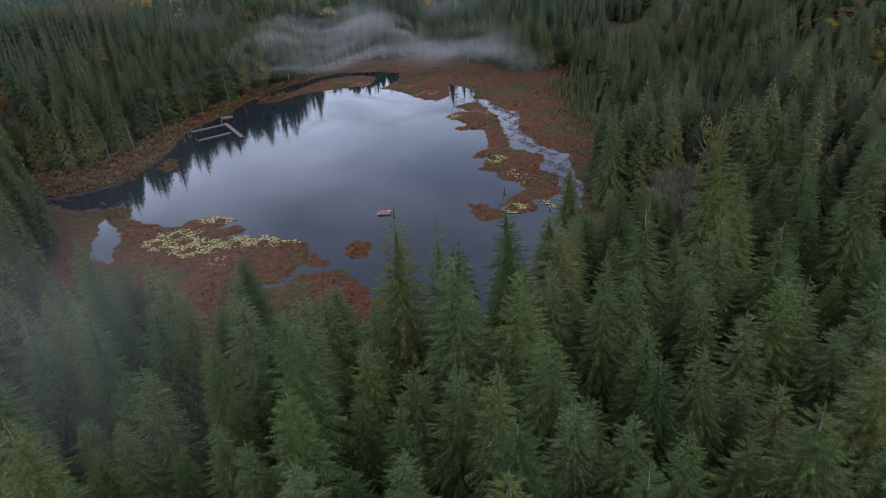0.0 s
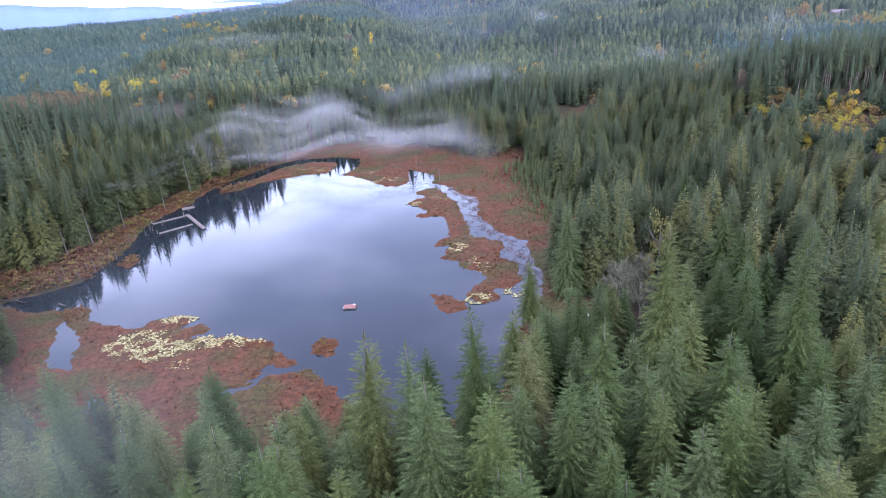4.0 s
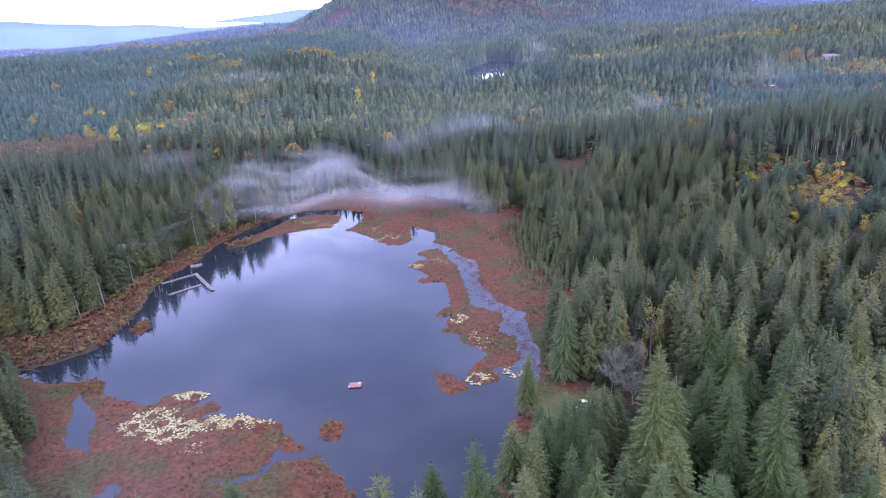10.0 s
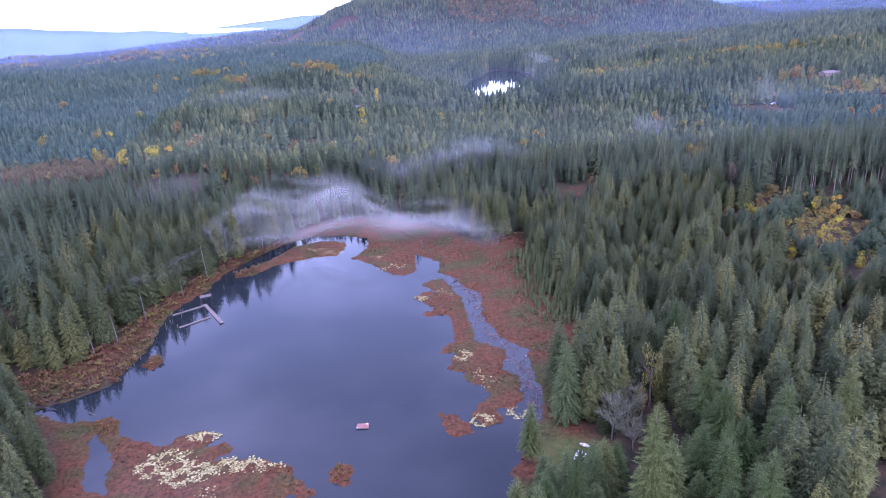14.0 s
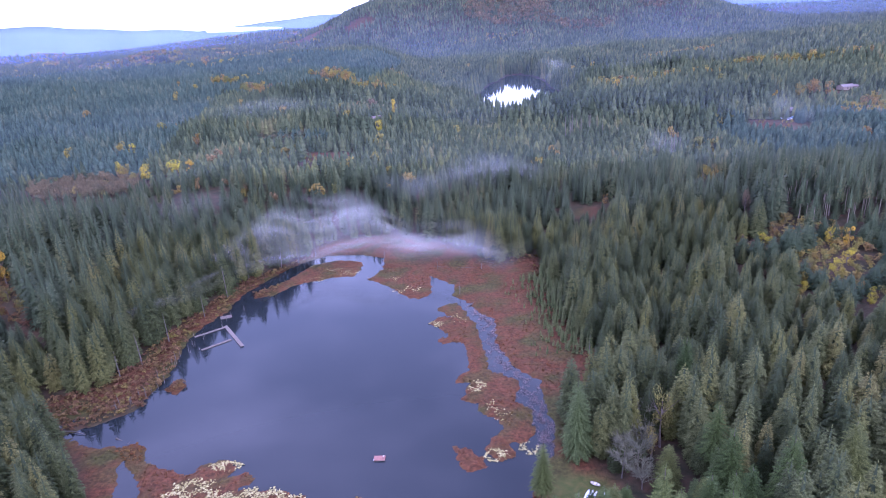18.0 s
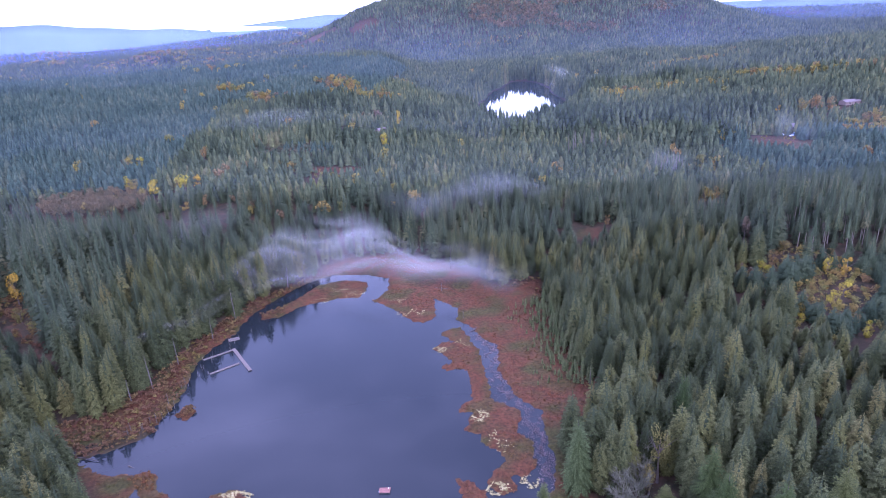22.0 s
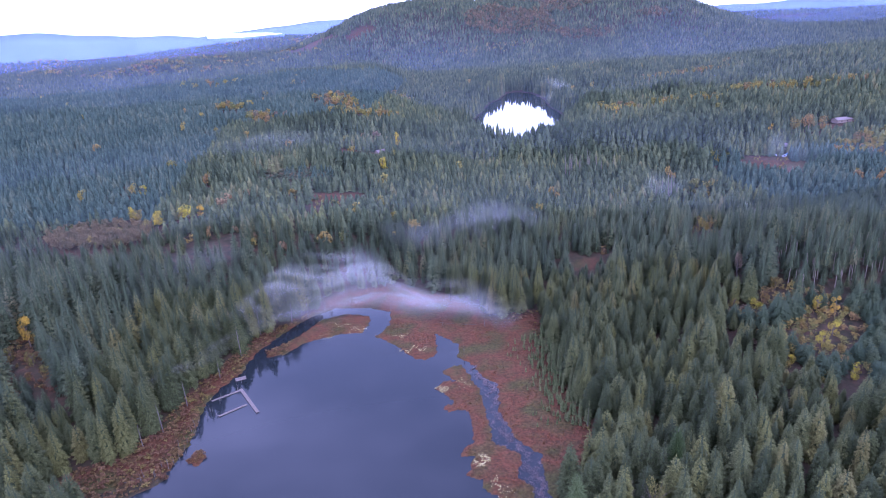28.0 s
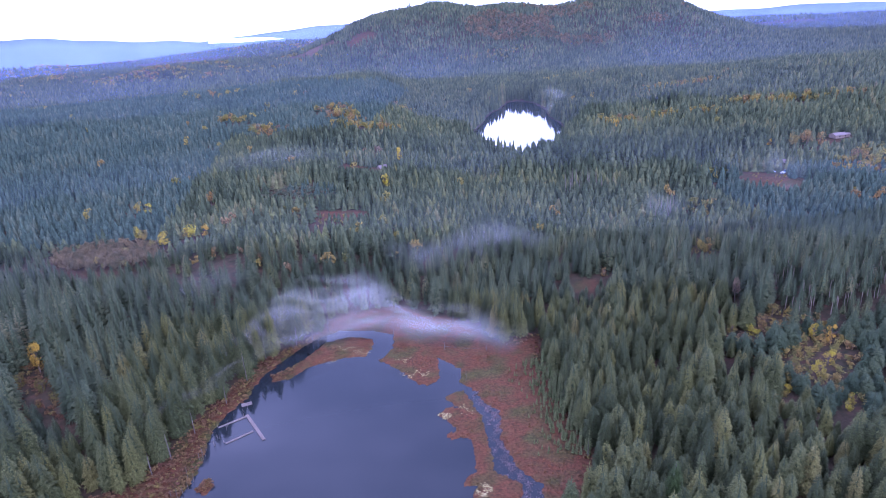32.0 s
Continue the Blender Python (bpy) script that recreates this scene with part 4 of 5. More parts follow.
for o in np.flatnonzero(single):
    nm, crown_me, trunk_me = SINGLES[int(g.integers(6))]
    tree = new(nm)
    tree.matrix_basis = pose(xs[o], ys[o], ZZ[o], g.uniform(-1.5, 1.5), g.uniform(-1.5, 1.5), g.uniform(0, 360)) @ Matrix.Diagonal((W[o], W[o], H[o], 1))
    tagged(tree, SAY[nm], "conifer", "trees round the lake")
    for pn, me in (("crown", crown_me), ("trunk", trunk_me)):
        ob = new(pn, me)
        ob.parent = tree
rest = ~single
forest("lakeside_woods", MID, xs[rest], ys[rest], H[rest], W[rest], m_wood, "dense dark green conifers round the lake", "woods", 1)
stems("lakeside_trunks", xs[rest], ys[rest], H[rest] * 0.8, 0.22 + 0 * H[rest], m_bark, "brown conifer trunks in the dense woods", 1)
xs2, ys2, g = scatter(100, 330, 140, 420, 4.9, 33)
keep = wooded(xs2, ys2) & in_view(xs2, ys2) & young_stand(xs2, ys2) & (np.hypot((xs2 - 165) / 17, (ys2 - 236) / 13) > 1)
H = tone_h(xs2[keep], ys2[keep], 6.5, 13, g)
forest("young_plantation", MID, xs2[keep], ys2[keep], H, H ** 0.7 * 4.2 * g.uniform(0.8, 1.2, len(H)), m_sapling, "young green planted conifers in close rows", "woods", 2)

# tall bare-stemmed stand behind the plantation
xs, ys, g = scatter(174, 330, 270, 316, 5.4, 35, 0.6)
keep = in_view(xs, ys) & (np.sin(xs * 0.13) + np.sin(ys * 0.2 + xs * 0.05) > -1.1)
xs, ys = xs[keep], ys[keep]
H = g.uniform(15, 25, len(xs))
m_stand = foliage("tall_pine_needles", WOOD)
STAND = [(mesh_from("crown", v, t, [m_stand, m_inner_shade], slots=slot), trunk_mesh(np.random.default_rng(70 + k), 0.92, 0.0075, 6, 5, 0.006, 0.0006, 0.04)) for k, (v, t, slot) in enumerate(PINE)]
STAND = [(c, mesh_from("trunk", tv, tt, [m_pale])) for c, (tv, tt) in STAND]
ZZ = height(xs, ys)
for o in range(len(xs)):
    tree = new("tall_pine")
    w = H[o] ** 0.75 * 2.6
    tree.matrix_basis = pose(xs[o], ys[o], ZZ[o] + 0.5, g.uniform(-1.5, 1.5), g.uniform(-1.5, 1.5), g.uniform(0, 360)) @ Matrix.Diagonal((w, w, H[o], 1))
    tagged(tree, "tall pine with a high crown above a long bare stem", "conifer", "tall stand behind the plantation")
    for pn, me in zip(("crown", "trunk"), STAND[o % 4]):
        new(pn, me).parent = tree

# the valley floor
xs, ys, g = scatter(-520, 620, 420, 760, 5.3, 37)
keep = wooded(xs, ys) & in_view(xs, ys)
xs, ys = xs[keep], ys[keep]
yg = young_stand(xs, ys)
for sel, nm, mat, lo, hi, lab, sd in ((~yg, "valley_woods", m_wood, 8.5, 14.5, "dense mixed green conifers across the valley", 4), (yg, "hillside_plantation", m_young, 8, 11.5, "even bluish-green planted conifers on a hillside", 5)):
    H = kept_low(xs[sel], ys[sel], tone_h(xs[sel], ys[sel], lo, hi, g))
    forest(nm, VALE, xs[sel], ys[sel], H, H ** 0.7 * 3.5 * g.uniform(0.8, 1.25, len(H)), mat, lab, "woods", sd)

# taller trees ring the far lake
xs, ys, g = scatter(30, 320, 760, 1430, 7.5, 45)
keep = (far_lake(xs, ys) > 1.03) & (far_lake(xs, ys) < 1.35)
xs, ys = xs[keep], ys[keep]
H = g.uniform(12, 30, len(xs)) * (1 + 0.15 * step(1150, 1350, ys))
forest("far_lake_woods", LOW, xs, ys, H, H ** 0.7 * 2.5, m_wood, "tall dark conifers round the far lake", "woods", 21)

# ridges further off
xs, ys, g = scatter(-1050, 1300, 760, 1750, 7.4, 39)
keep = wooded(xs, ys) & in_view(xs, ys)
xs, ys = xs[keep], ys[keep]
yg = (xs < -150 + 0.1 * ys) & (ys < 1300)
for sel, nm, mat, lo, hi, lab, sd in ((~yg, "ridge_woods", m_wood, 12, 19, "distant dark conifers on the ridge", 6), (yg, "ridge_plantation", m_young, 10, 14, "distant even bluish conifers on the ridge", 7)):
    H = tone_h(xs[sel], ys[sel], lo, hi, g)
    forest(nm, FAR, xs[sel], ys[sel], H, H ** 0.7 * 3.7, mat, lab, "woods", sd)
xs, ys, g = scatter(-1900, 2300, 1750, 3500, 13.5, 41)
keep = in_view(xs, ys) & felled(xs, ys)
xs, ys = xs[keep], ys[keep]
H = tone_h(xs, ys, 15, 24, g)
forest("hill_woods", FAR2, xs, ys, H, H * 1.5, m_wood, "far wooded hill under haze", "woods", 8)
for k in range(46):
    xk, yk = -130 + 8.5 * k + rng.uniform(-5, 5), 3240 + rng.uniform(-30, 40)
    tk = rng.uniform(22, 46)
    v, t, slot = PINE[k % 4]
    tv, tt = trunk_mesh(rng, 0.9, 0.012, 4, 2, 0, 0.001, 0.1)
    tree = new("skyline_pine")
    tree.matrix_basis = pose(xk, yk, float(height([xk], [yk])[0]) - 1, 0, 0, k * 50) @ Matrix.Diagonal((tk * 1.3, tk * 1.3, tk, 1))
    tagged(tree, "tall thin pine standing on the hill's crest", "conifer", "pines on the skyline")
    for pn, me in (("crown", mesh_from("crown", v, t, [m_fir, m_inner_shade], slots=slot)), ("trunk", mesh_from("trunk", tv, tt, [m_bark]))):
        new(pn, me).parent = tree
xs, ys, g = scatter(-3000, 3400, 3000, 4600, 30, 43)
keep = in_view(xs, ys) & (np.sin(xs * 0.004) * np.sin(ys * 0.005) > -0.25) & felled(xs, ys)
xs, ys = xs[keep], ys[keep]
H = tone_h(xs, ys, 14, 22, g)
forest("lowland_woods", FAR2, xs, ys, H, H * 3.0, m_wood, "scattered far woods on the lowland", "woods", 9)


# ---- broadleaf trees and shrubs in autumn colour ----
def broadleaf(name, x, y, tall, wide, mat, label, seed, leaves=420):
    """A trunk with limbs and a loose crown of leaf clumps."""
    g = np.random.default_rng(seed)
    z = float(height([x], [y])[0])
    tree = new(name)
    tree.matrix_basis = pose(x, y, z, 0, 0, g.uniform(0, 360))
    tagged(tree, label, "tree", "autumn trees")
    tv, tt = trunk_mesh(g, tall * 0.8, 0.16 + tall * 0.008, 6, 5, 0.4, sink=0.8)
    Vs, Ts, base = [tv], [tt], len(tv)
    for k in range(6):
        lv, lt = trunk_mesh(g, tall * g.uniform(0.28, 0.42), 0.07 + tall * 0.003, 4, 3, 0.2)
        m = np.array(pose(0, 0, tall * g.uniform(0.25, 0.55), g.uniform(28, 55), 0, 60 * k + g.uniform(-20, 20)))
        Vs.append(lv @ m[:3, :3].T + m[:3, 3])
        Ts.append(lt + base)
        base += len(lv)
    t = new("trunk", mesh_from("trunk", np.concatenate(Vs), np.concatenate(Ts), [m_bark]))
    t.parent = tree
    cv, ct = leaf_ball(seed + 7, leaves, 0.75, 0.3 if tall > 12 else 0.12)
    c = new("crown", mesh_from("crown", cv * (wide, wide, tall), ct, [mat]))
    c.parent = tree


for k, (x, y, tall, wide, mat) in enumerate(GOLDEN):
    colour = "yellow" if mat is m_yellow else ("russet" if mat is m_ochre else "orange-gold")
    broadleaf("maple_tree" if tall > 9 else "willow_shrub", x, y, tall, wide, mat, f"{colour} autumn {'broadleaf tree' if tall > 9 else 'shrub'} among green conifers", 100 + k, 1500 if y < 300 else 700)

# autumn colours scattered over the lowland, and a golden knoll
g = np.random.default_rng(79)
hx, hy = [-1073 + 130 * g.normal(size=170)], [2760 + 70 * g.normal(size=170)]
for _ in range(46):
    cx, cy = g.uniform(-2600, -420), g.uniform(2350, 4200)
    num = int(g.integers(6, 26))
    hx.append(cx + g.uniform(40, 130) * g.normal(size=num))
    hy.append(cy + 30 * g.normal(size=num))
hx, hy = np.concatenate(hx), np.concatenate(hy)
forest("lowland_autumn_woods", [leaf_ball(s, 24) for s in range(90, 94)], hx, hy, g.uniform(14, 24, len(hx)), g.uniform(16, 28, len(hx)), m_gold_far, "gold and tan broadleaf woods far across the lowland", "woods", 27)

# bronze and olive thicket round the yellow shrubs
xs, ys, g = scatter(128, 192, 196, 290, 3.2, 91, 0.5)
keep = (np.hypot((xs - 160) / 26, (ys - 240) / 36) + 0.3 * np.sin(xs * 0.31) * np.sin(ys * 0.27) < 0.95) & (g.random(len(xs)) < 0.75)
H = g.uniform(2.0, 5.5, int(keep.sum()))
forest("mixed_thicket", [leaf_ball(s, 130, 0.9, 0.15) for s in range(80, 84)], xs[keep], ys[keep], H, H * 1.25, m_gold_far, "bronze and olive autumn thicket beside the plantation", "shrubs", 19)

LEAFY = [leaf_ball(s, 130) for s in range(60, 64)]
g = np.random.default_rng(77)
px_, py_, ph_ = [], [], []
for cx, cy, rx, ry, num, tall in PATCHES:
    r, a = np.sqrt(g.random(num)), g.uniform(0, 2 * math.pi, num)
    px_ += list(cx + rx * r * np.cos(a))
    py_ += list(cy + ry * r * np.sin(a))
    ph_ += list(tall * g.uniform(0.65, 1.2, num))
# single ones anywhere in the valley
a, b = g.uniform(-0.6, 0.55, 130), g.uniform(380, 1500, 130)
ok = wooded(a * b, b)
px_ += list((a * b)[ok])
py_ += list(b[ok])
ph_ += list(g.uniform(9, 17, int(ok.sum())))
ph_ = np.array(ph_)
forest("autumn_woods", LEAFY, np.array(px_), np.array(py_), ph_, ph_ * g.uniform(0.7, 1.15, len(ph_)), m_gold_far, "gold and russet broadleaf trees scattered through the conifers", "woods", 12)


# grey-green brush over the felled ground
a, r_ = g.uniform(0, 2 * math.pi, 420), np.sqrt(g.random(420))
hx, hy = -110 + 44 * r_ * np.cos(a), 538 + 27 * r_ * np.sin(a)
forest("felled_brush", LEAFY, hx, hy, g.uniform(1.8, 4.0, 420), g.uniform(4, 7.5, 420), m_brush, "grey-green brush regrowing on felled ground", "shrubs", 26)
a, r_ = g.uniform(0, 2 * math.pi, 90), np.sqrt(g.random(90))
hx, hy = -100 + 24 * r_ * np.cos(a), 552 + 16 * r_ * np.sin(a)
forest("felled_saplings", LOW, hx, hy, g.uniform(3, 7, 90), g.uniform(9, 15, 90), m_young, "young bluish saplings regrowing on felled ground", "woods", 28)
a, r_ = g.uniform(0, 2 * math.pi, 260), np.sqrt(g.random(260))
hx, hy = -186 + 26 * r_ * np.cos(a), 260 + 26 * r_ * np.sin(a)
forest("russet_brush", LEAFY, hx, hy, g.uniform(1.5, 4.5, 260), g.uniform(2.5, 6, 260), m_bank, "russet and ochre brush in an opening above the bank", "shrubs", 29)
# leafless pinkish thicket in an opening of the left slope
a, r_ = g.uniform(0, 2 * math.pi, 330), np.sqrt(g.random(330))
hx, hy = -220 + 34 * r_ * np.cos(a), 410 + 22 * r_ * np.sin(a)
forest("leafless_thicket", LEAFY, hx, hy, g.uniform(5, 10, 330), g.uniform(5, 8, 330), m_tan, "pinkish-brown leafless thicket in a woodland opening", "shrubs", 25)

# grey-tan leafless woods on the far hill
g = np.random.default_rng(78)
a, r_ = g.uniform(0, 2 * math.pi, 2600), np.sqrt(g.random(2600))
hx, hy = 720 + 520 * r_ * np.cos(a), 2900 + 260 * r_ * np.sin(a)
ok = np.sin(hx * 0.011) * np.sin(hy * 0.017) + np.sin(hx * 0.004 + 1) > -0.2
hx, hy = hx[ok], hy[ok]
forest("leafless_woods", [leaf_ball(s, 14) for s in range(64, 68)], hx, hy, g.uniform(17, 26, len(hx)), g.uniform(14, 22, len(hx)), m_tan, "grey-tan leafless broadleaf woods on the far hill", "woods", 24)


# ---- bare and dead trees ----
def bare_tree(name, x, y, tall, spread, mat, label, seed, twigs=70, lean=4.0, low=0.25, limbs=0):
    """A stem with thinning limbs and twigs, no leaves."""
    g = np.random.default_rng(seed)
    z = float(height([x], [y])[0])
    tree = new(name)
    tree.matrix_basis = pose(x, y, max(z, -0.4), g.uniform(-lean, lean), g.uniform(-lean, lean), g.uniform(0, 360))
    tagged(tree, label, "dead tree" if name == "dead_snag" else "tree", "bare trees")
    v, t = trunk_mesh(g, tall, 0.07 + tall * 0.010, 6, 5, 0.15, sink=0.8)
    ob = new("trunk", mesh_from("trunk", v, t, [m_grey]))
    ob.parent = tree
    if limbs:
        Vs, Ts, base = [], [], 0
        for k in range(limbs):
            up = g.uniform(low, 0.8)
            L, tilt, az = tall * g.uniform(0.35, 0.6) * (1.1 - 0.5 * up), g.uniform(28, 62), k * 137.5
            m = pose(0, 0, tall * up, tilt, 0, az)
            bv, bt = trunk_mesh(g, L, 0.05, 5, 4, 0.25)
            mm = np.array(m)
            ob = new("branch", mesh_from("branch", bv @ mm[:3, :3].T + mm[:3, 3], bt, [mat]))
            ob.parent = tree
            for _ in range(twigs // limbs):
                w = m @ pose(0, 0, L * g.uniform(0.3, 1.0), g.uniform(15, 70), 0, g.uniform(0, 360))
                tv, tt = trunk_mesh(g, spread * g.uniform(0.3, 0.7), 0.022, 3, 2, 0)
                w = np.array(w)
                Vs.append(tv @ w[:3, :3].T + w[:3, 3])
                Ts.append(tt + base)
                base += len(tv)
        ob = new("twigwork", mesh_from("twigwork", np.concatenate(Vs), np.concatenate(Ts), [mat]))
        ob.parent = tree
        tagged(ob, kind="stuff")
        return
    Vs, Ts, base = [], [], 0
    for k in range(twigs):
        u = g.uniform(low, 0.97)
        L = spread * (1.05 - u) ** 0.6 * g.uniform(0.5, 1.1)
        bv, bt = trunk_mesh(g, L, 0.035, 3, 2, 0)
        m = np.array(pose(0, 0, tall * u, g.uniform(35, 95), 0, g.uniform(0, 360)))
        bv = bv @ m[:3, :3].T + m[:3, 3]
        if twigs < 20:
            ob = new("branch", mesh_from("branch", bv, bt, [mat]))
            ob.parent = tree
        else:
            Vs.append(bv)
            Ts.append(bt + base)
            base += len(bv)
    if Vs:
        ob = new("twigwork", mesh_from("twigwork", np.concatenate(Vs), np.concatenate(Ts), [mat]))
        ob.parent = tree
        tagged(ob, kind="stuff")


for k, (x, y) in enumerate(ALDERS):
    tall = 9 + (k * 7) % 4
    bare_tree("bare_alder", x, y, tall, 3.4, m_twig, "leafless grey alder with fine twigs at the clearing", 300 + k, 640, 5, 0.2, 16)
g = np.random.default_rng(8)
for k in range(34):
    # along the left bank's edge, feet in the shallows
    u = g.random()
    x, y = np.interp(u, [0, 0.25, 0.5, 0.75, 1], [-112, -104, -102, -97, -86]), np.interp(u, [0, 0.25, 0.5, 0.75, 1], [192, 200, 226, 245, 270])
    bare_tree("dead_snag", x + g.uniform(-2.5, 1.2), y + g.uniform(-1.5, 1.5), g.uniform(2.0, 5.5), 0.8, m_grey, "bleached dead trunk standing in the shallows", 400 + k, 5 if k % 3 else 0, 7)
for k, (x, y, tall) in enumerate([(-99, 282, 17), (-112, 240, 13), (-116, 222, 15), (-94, 303, 16), (-88, 307, 14), (-80, 316, 13), (-72, 322, 14), (-64, 330, 12), (-120, 212, 12), (8, 330, 14), (11, 268, 6), (52, 246, 9),
                                  (55, 205, 9), (-26, 322, 5), (2, 300, 5), (24, 296, 4), (60, 230, 12), (-104, 262, 11)]):
    bare_tree("dead_snag", x, y, tall, 1.1, m_grey, "tall grey dead trunk at the edge of the bog", 450 + k, 12, 3)
for k in range(26):
    a, b = (142, 549) if k < 16 else (176, 457)
    bare_tree("dead_snag", a + g.uniform(-1, 1) * (22 if k < 16 else 9), b + g.uniform(-7, 7), g.uniform(17, 25), 2.6, m_twig, "pale dead conifer with bare boughs in the woods", 500 + k, 40, 3)

# thin stunted conifers on the open bog
STUNT = []
for k in range(4):
    cv, ct = mid_tree(50 + k, 60, 0.13, 0.06, 0.5, 0.26)
    tv, tt = trunk_mesh(np.random.default_rng(k), 0.9, 0.012, 5, 4, 0.006, 0.0005)
    tv[:5, 2] = -0.03
    STUNT.append((mesh_from("crown", cv, ct, [m_stunt]), mesh_from("trunk", tv, tt, [m_grey])))
for k in range(240):
    u, v = g.random(), g.random()
    x, y = 29 + 25 * u ** 0.45 + 4 * v, 280 - 74 * v
    if float(water(np.array([x]), np.array([y]))[0]) < 2:
        continue
    tall = 2.2 + 9.5 * u * g.uniform(0.35, 1.1)
    pine = new("stunted_pine")
    pine.matrix_basis = pose(x, y, float(height([x], [y])[0]), g.uniform(-3, 3), g.uniform(-3, 3), g.uniform(0, 360)) @ Matrix.Diagonal((tall ** 0.7 * 2.3, tall ** 0.7 * 2.3, tall, 1))
    tagged(pine, "thin stunted grey-green pine on the red bog", "conifer", "stunted pines on the bog")
    for nm, me in zip(("crown", "trunk"), STUNT[k % 4]):
        ob = new(nm, me)
        ob.parent = pine


# ---- bog shrubs, bank shrubs, lily pads ----
def tuft(seed, n=9, flare=0.5):
    g = np.random.default_rng(seed)
    V, T = [], []
    for _ in range(n):
        az, r = g.uniform(0, 2 * math.pi), g.uniform(0.05, 0.5)
        c = np.array([r * math.cos(az), r * math.sin(az), 0])
        s = np.array([-math.sin(az + g.uniform(-1, 1)), math.cos(az + g.uniform(-1, 1)), 0]) * g.uniform(0.12, 0.3)
        tip = c * (2.2 + flare) + (0, 0, g.uniform(0.35, 0.9))
        i0 = len(V)
        V += [c - s, c + s, tip]
        T.append((i0, i0 + 1, i0 + 2))
    return np.array(V), np.array(T)


TUFT = [tuft(s) for s in range(4)]
xs, ys, g = scatter(-150, 58, 92, 348, 1.35, 61, 0.5)
o, w = signed(xs, ys, OPEN_BOG), water(xs, ys)
keep = (o < 0) & (w > 0.7) & (g.random(len(xs)) < 0.8) & (np.hypot((xs - 34) / 10, (ys - 138) / 8) > 1)
xs, ys = xs[keep], ys[keep]
H = g.uniform(0.25, 0.8, len(xs)) * (1 + 0.5 * np.sin(xs * 0.21) * np.sin(ys * 0.17))
forest("bog_shrubs", TUFT, xs, ys, H * 0.7, g.uniform(0.6, 1.2, len(xs)), m_bog, "low rust-red shrubs and sedge covering the bog", "shrubs", 14)
BUSH = [leaf_ball(s, 34, 0.9) for s in range(70, 74)]
xs, ys, g = scatter(-150, 60, 178, 350, 1.7, 63, 0.5)
o, w = signed(xs, ys, OPEN_BOG), water(xs, ys)
keep = (o < 2.5) & (w > 0.3) & (xs < -78 + 0.1 * (ys - 270)) & (g.random(len(xs)) < 0.85)
xs, ys = xs[keep], ys[keep]
H = g.uniform(0.8, 2.3, len(xs))
forest("bank_shrubs", BUSH, xs, ys, H, H * 1.5, m_bank, "rust and ochre shrubs along the lake bank", "shrubs", 15)
xs, ys, g = scatter(-106, -20, 126, 210, 1.5, 65, 0.5)
keep = (np.minimum(np.minimum(signed(xs, ys, ORANGE), signed(xs, ys, TUFT_ISLE)), signed(xs, ys, BANK_ISLE)) < -0.4) & (water(xs, ys) > 0.4)
xs, ys = xs[keep], ys[keep]
H = g.uniform(0.5, 1.2, len(xs))
forest("orange_shrubs", BUSH, xs, ys, H, H * 1.8, m_orange, "dull orange shrubs on small floating mats", "shrubs", 16)
xs, ys, g = scatter(40, 66, 168, 312, 2.4, 67, 0.5)
keep = (np.abs(signed(xs, ys, OPEN_BOG)) < 5) & (g.random(len(xs)) < 0.6)
xs, ys = xs[keep], ys[keep]
H = g.uniform(0.8, 2.2, len(xs))
forest("red_thicket", BUSH, xs, ys, H, H * 1.5, m_bank, "red-brown thicket where bog meets conifers", "shrubs", 17)


def pads(name, spots, label, seed):
    """Lily leaves: thin six-sided discs, floating or heaped on the mat."""
    g = np.random.default_rng(seed)
    V, T, at = [], [], []
    for cx, cy, rx, ry, num in spots:
        for _ in range(num):
            r, a = math.sqrt(g.random()), g.uniform(0, 2 * math.pi)
            x, y = cx + rx * r * math.cos(a) + g.normal() * 0.4, cy + ry * r * math.sin(a) + g.normal() * 0.4
            if math.sin(x * 0.9 + cy) * math.sin(y * 0.8 + cx) + g.uniform(-0.4, 0.4) > -0.15:
                at.append((x, y, a))
    at = np.array(at)
    for (x, y, a), z in zip(at, np.maximum(height(at[:, 0], at[:, 1]), 0.0) + 0.06):
        k, tx, ty = g.uniform(0.12, 0.34), g.uniform(-0.25, 0.25), g.uniform(-0.25, 0.25)
        i0 = len(V)
        for q in range(6):
            t = q * math.pi / 3 + a
            V.append((x + k * math.cos(t), y + k * math.sin(t), z + k * (tx * math.cos(t) + ty * math.sin(t)) + 0.1))
        T += [(i0, i0 + q, i0 + q + 1) for q in range(1, 5)]
    me = mesh_from(name, V, T, [m_pad])
    tagged(new(name, me), label, "lily pads", kind="stuff")


pads("lily_pads_mat", [(-73, 146, 8, 6, 1000), (-66, 140, 7, 4, 600), (-55, 143, 9, 3.5, 900), (-67, 157, 6, 2, 350), (-44, 141, 5, 2.5, 90), (-58, 133, 5, 2, 60)], "pale yellow withered lily pads heaped on the mat", 1)
pads("lily_pads_isle", [(14, 153, 3, 2.6, 300), (24, 155, 3, 3, 130), (12, 190, 3, 3.5, 180), (-1, 240, 3, 2.5, 200), (16, 177, 2, 4, 50), (19, 172, 3, 2.5, 40), (9, 243, 3, 5, 40)], "pale lily pads along the red island", 2)
pads("lily_pads_bay", [(-44, 303, 6, 4, 120), (-60, 297, 5, 3, 60), (-14, 277, 7, 4, 150), (-20, 292, 4, 3, 60), (-52, 309, 5, 3, 40)], "pale lily pads at the head of the lake", 3)


# drowned plants in the shallow channel and pools
g = np.random.default_rng(31)
wx, wy = [], []
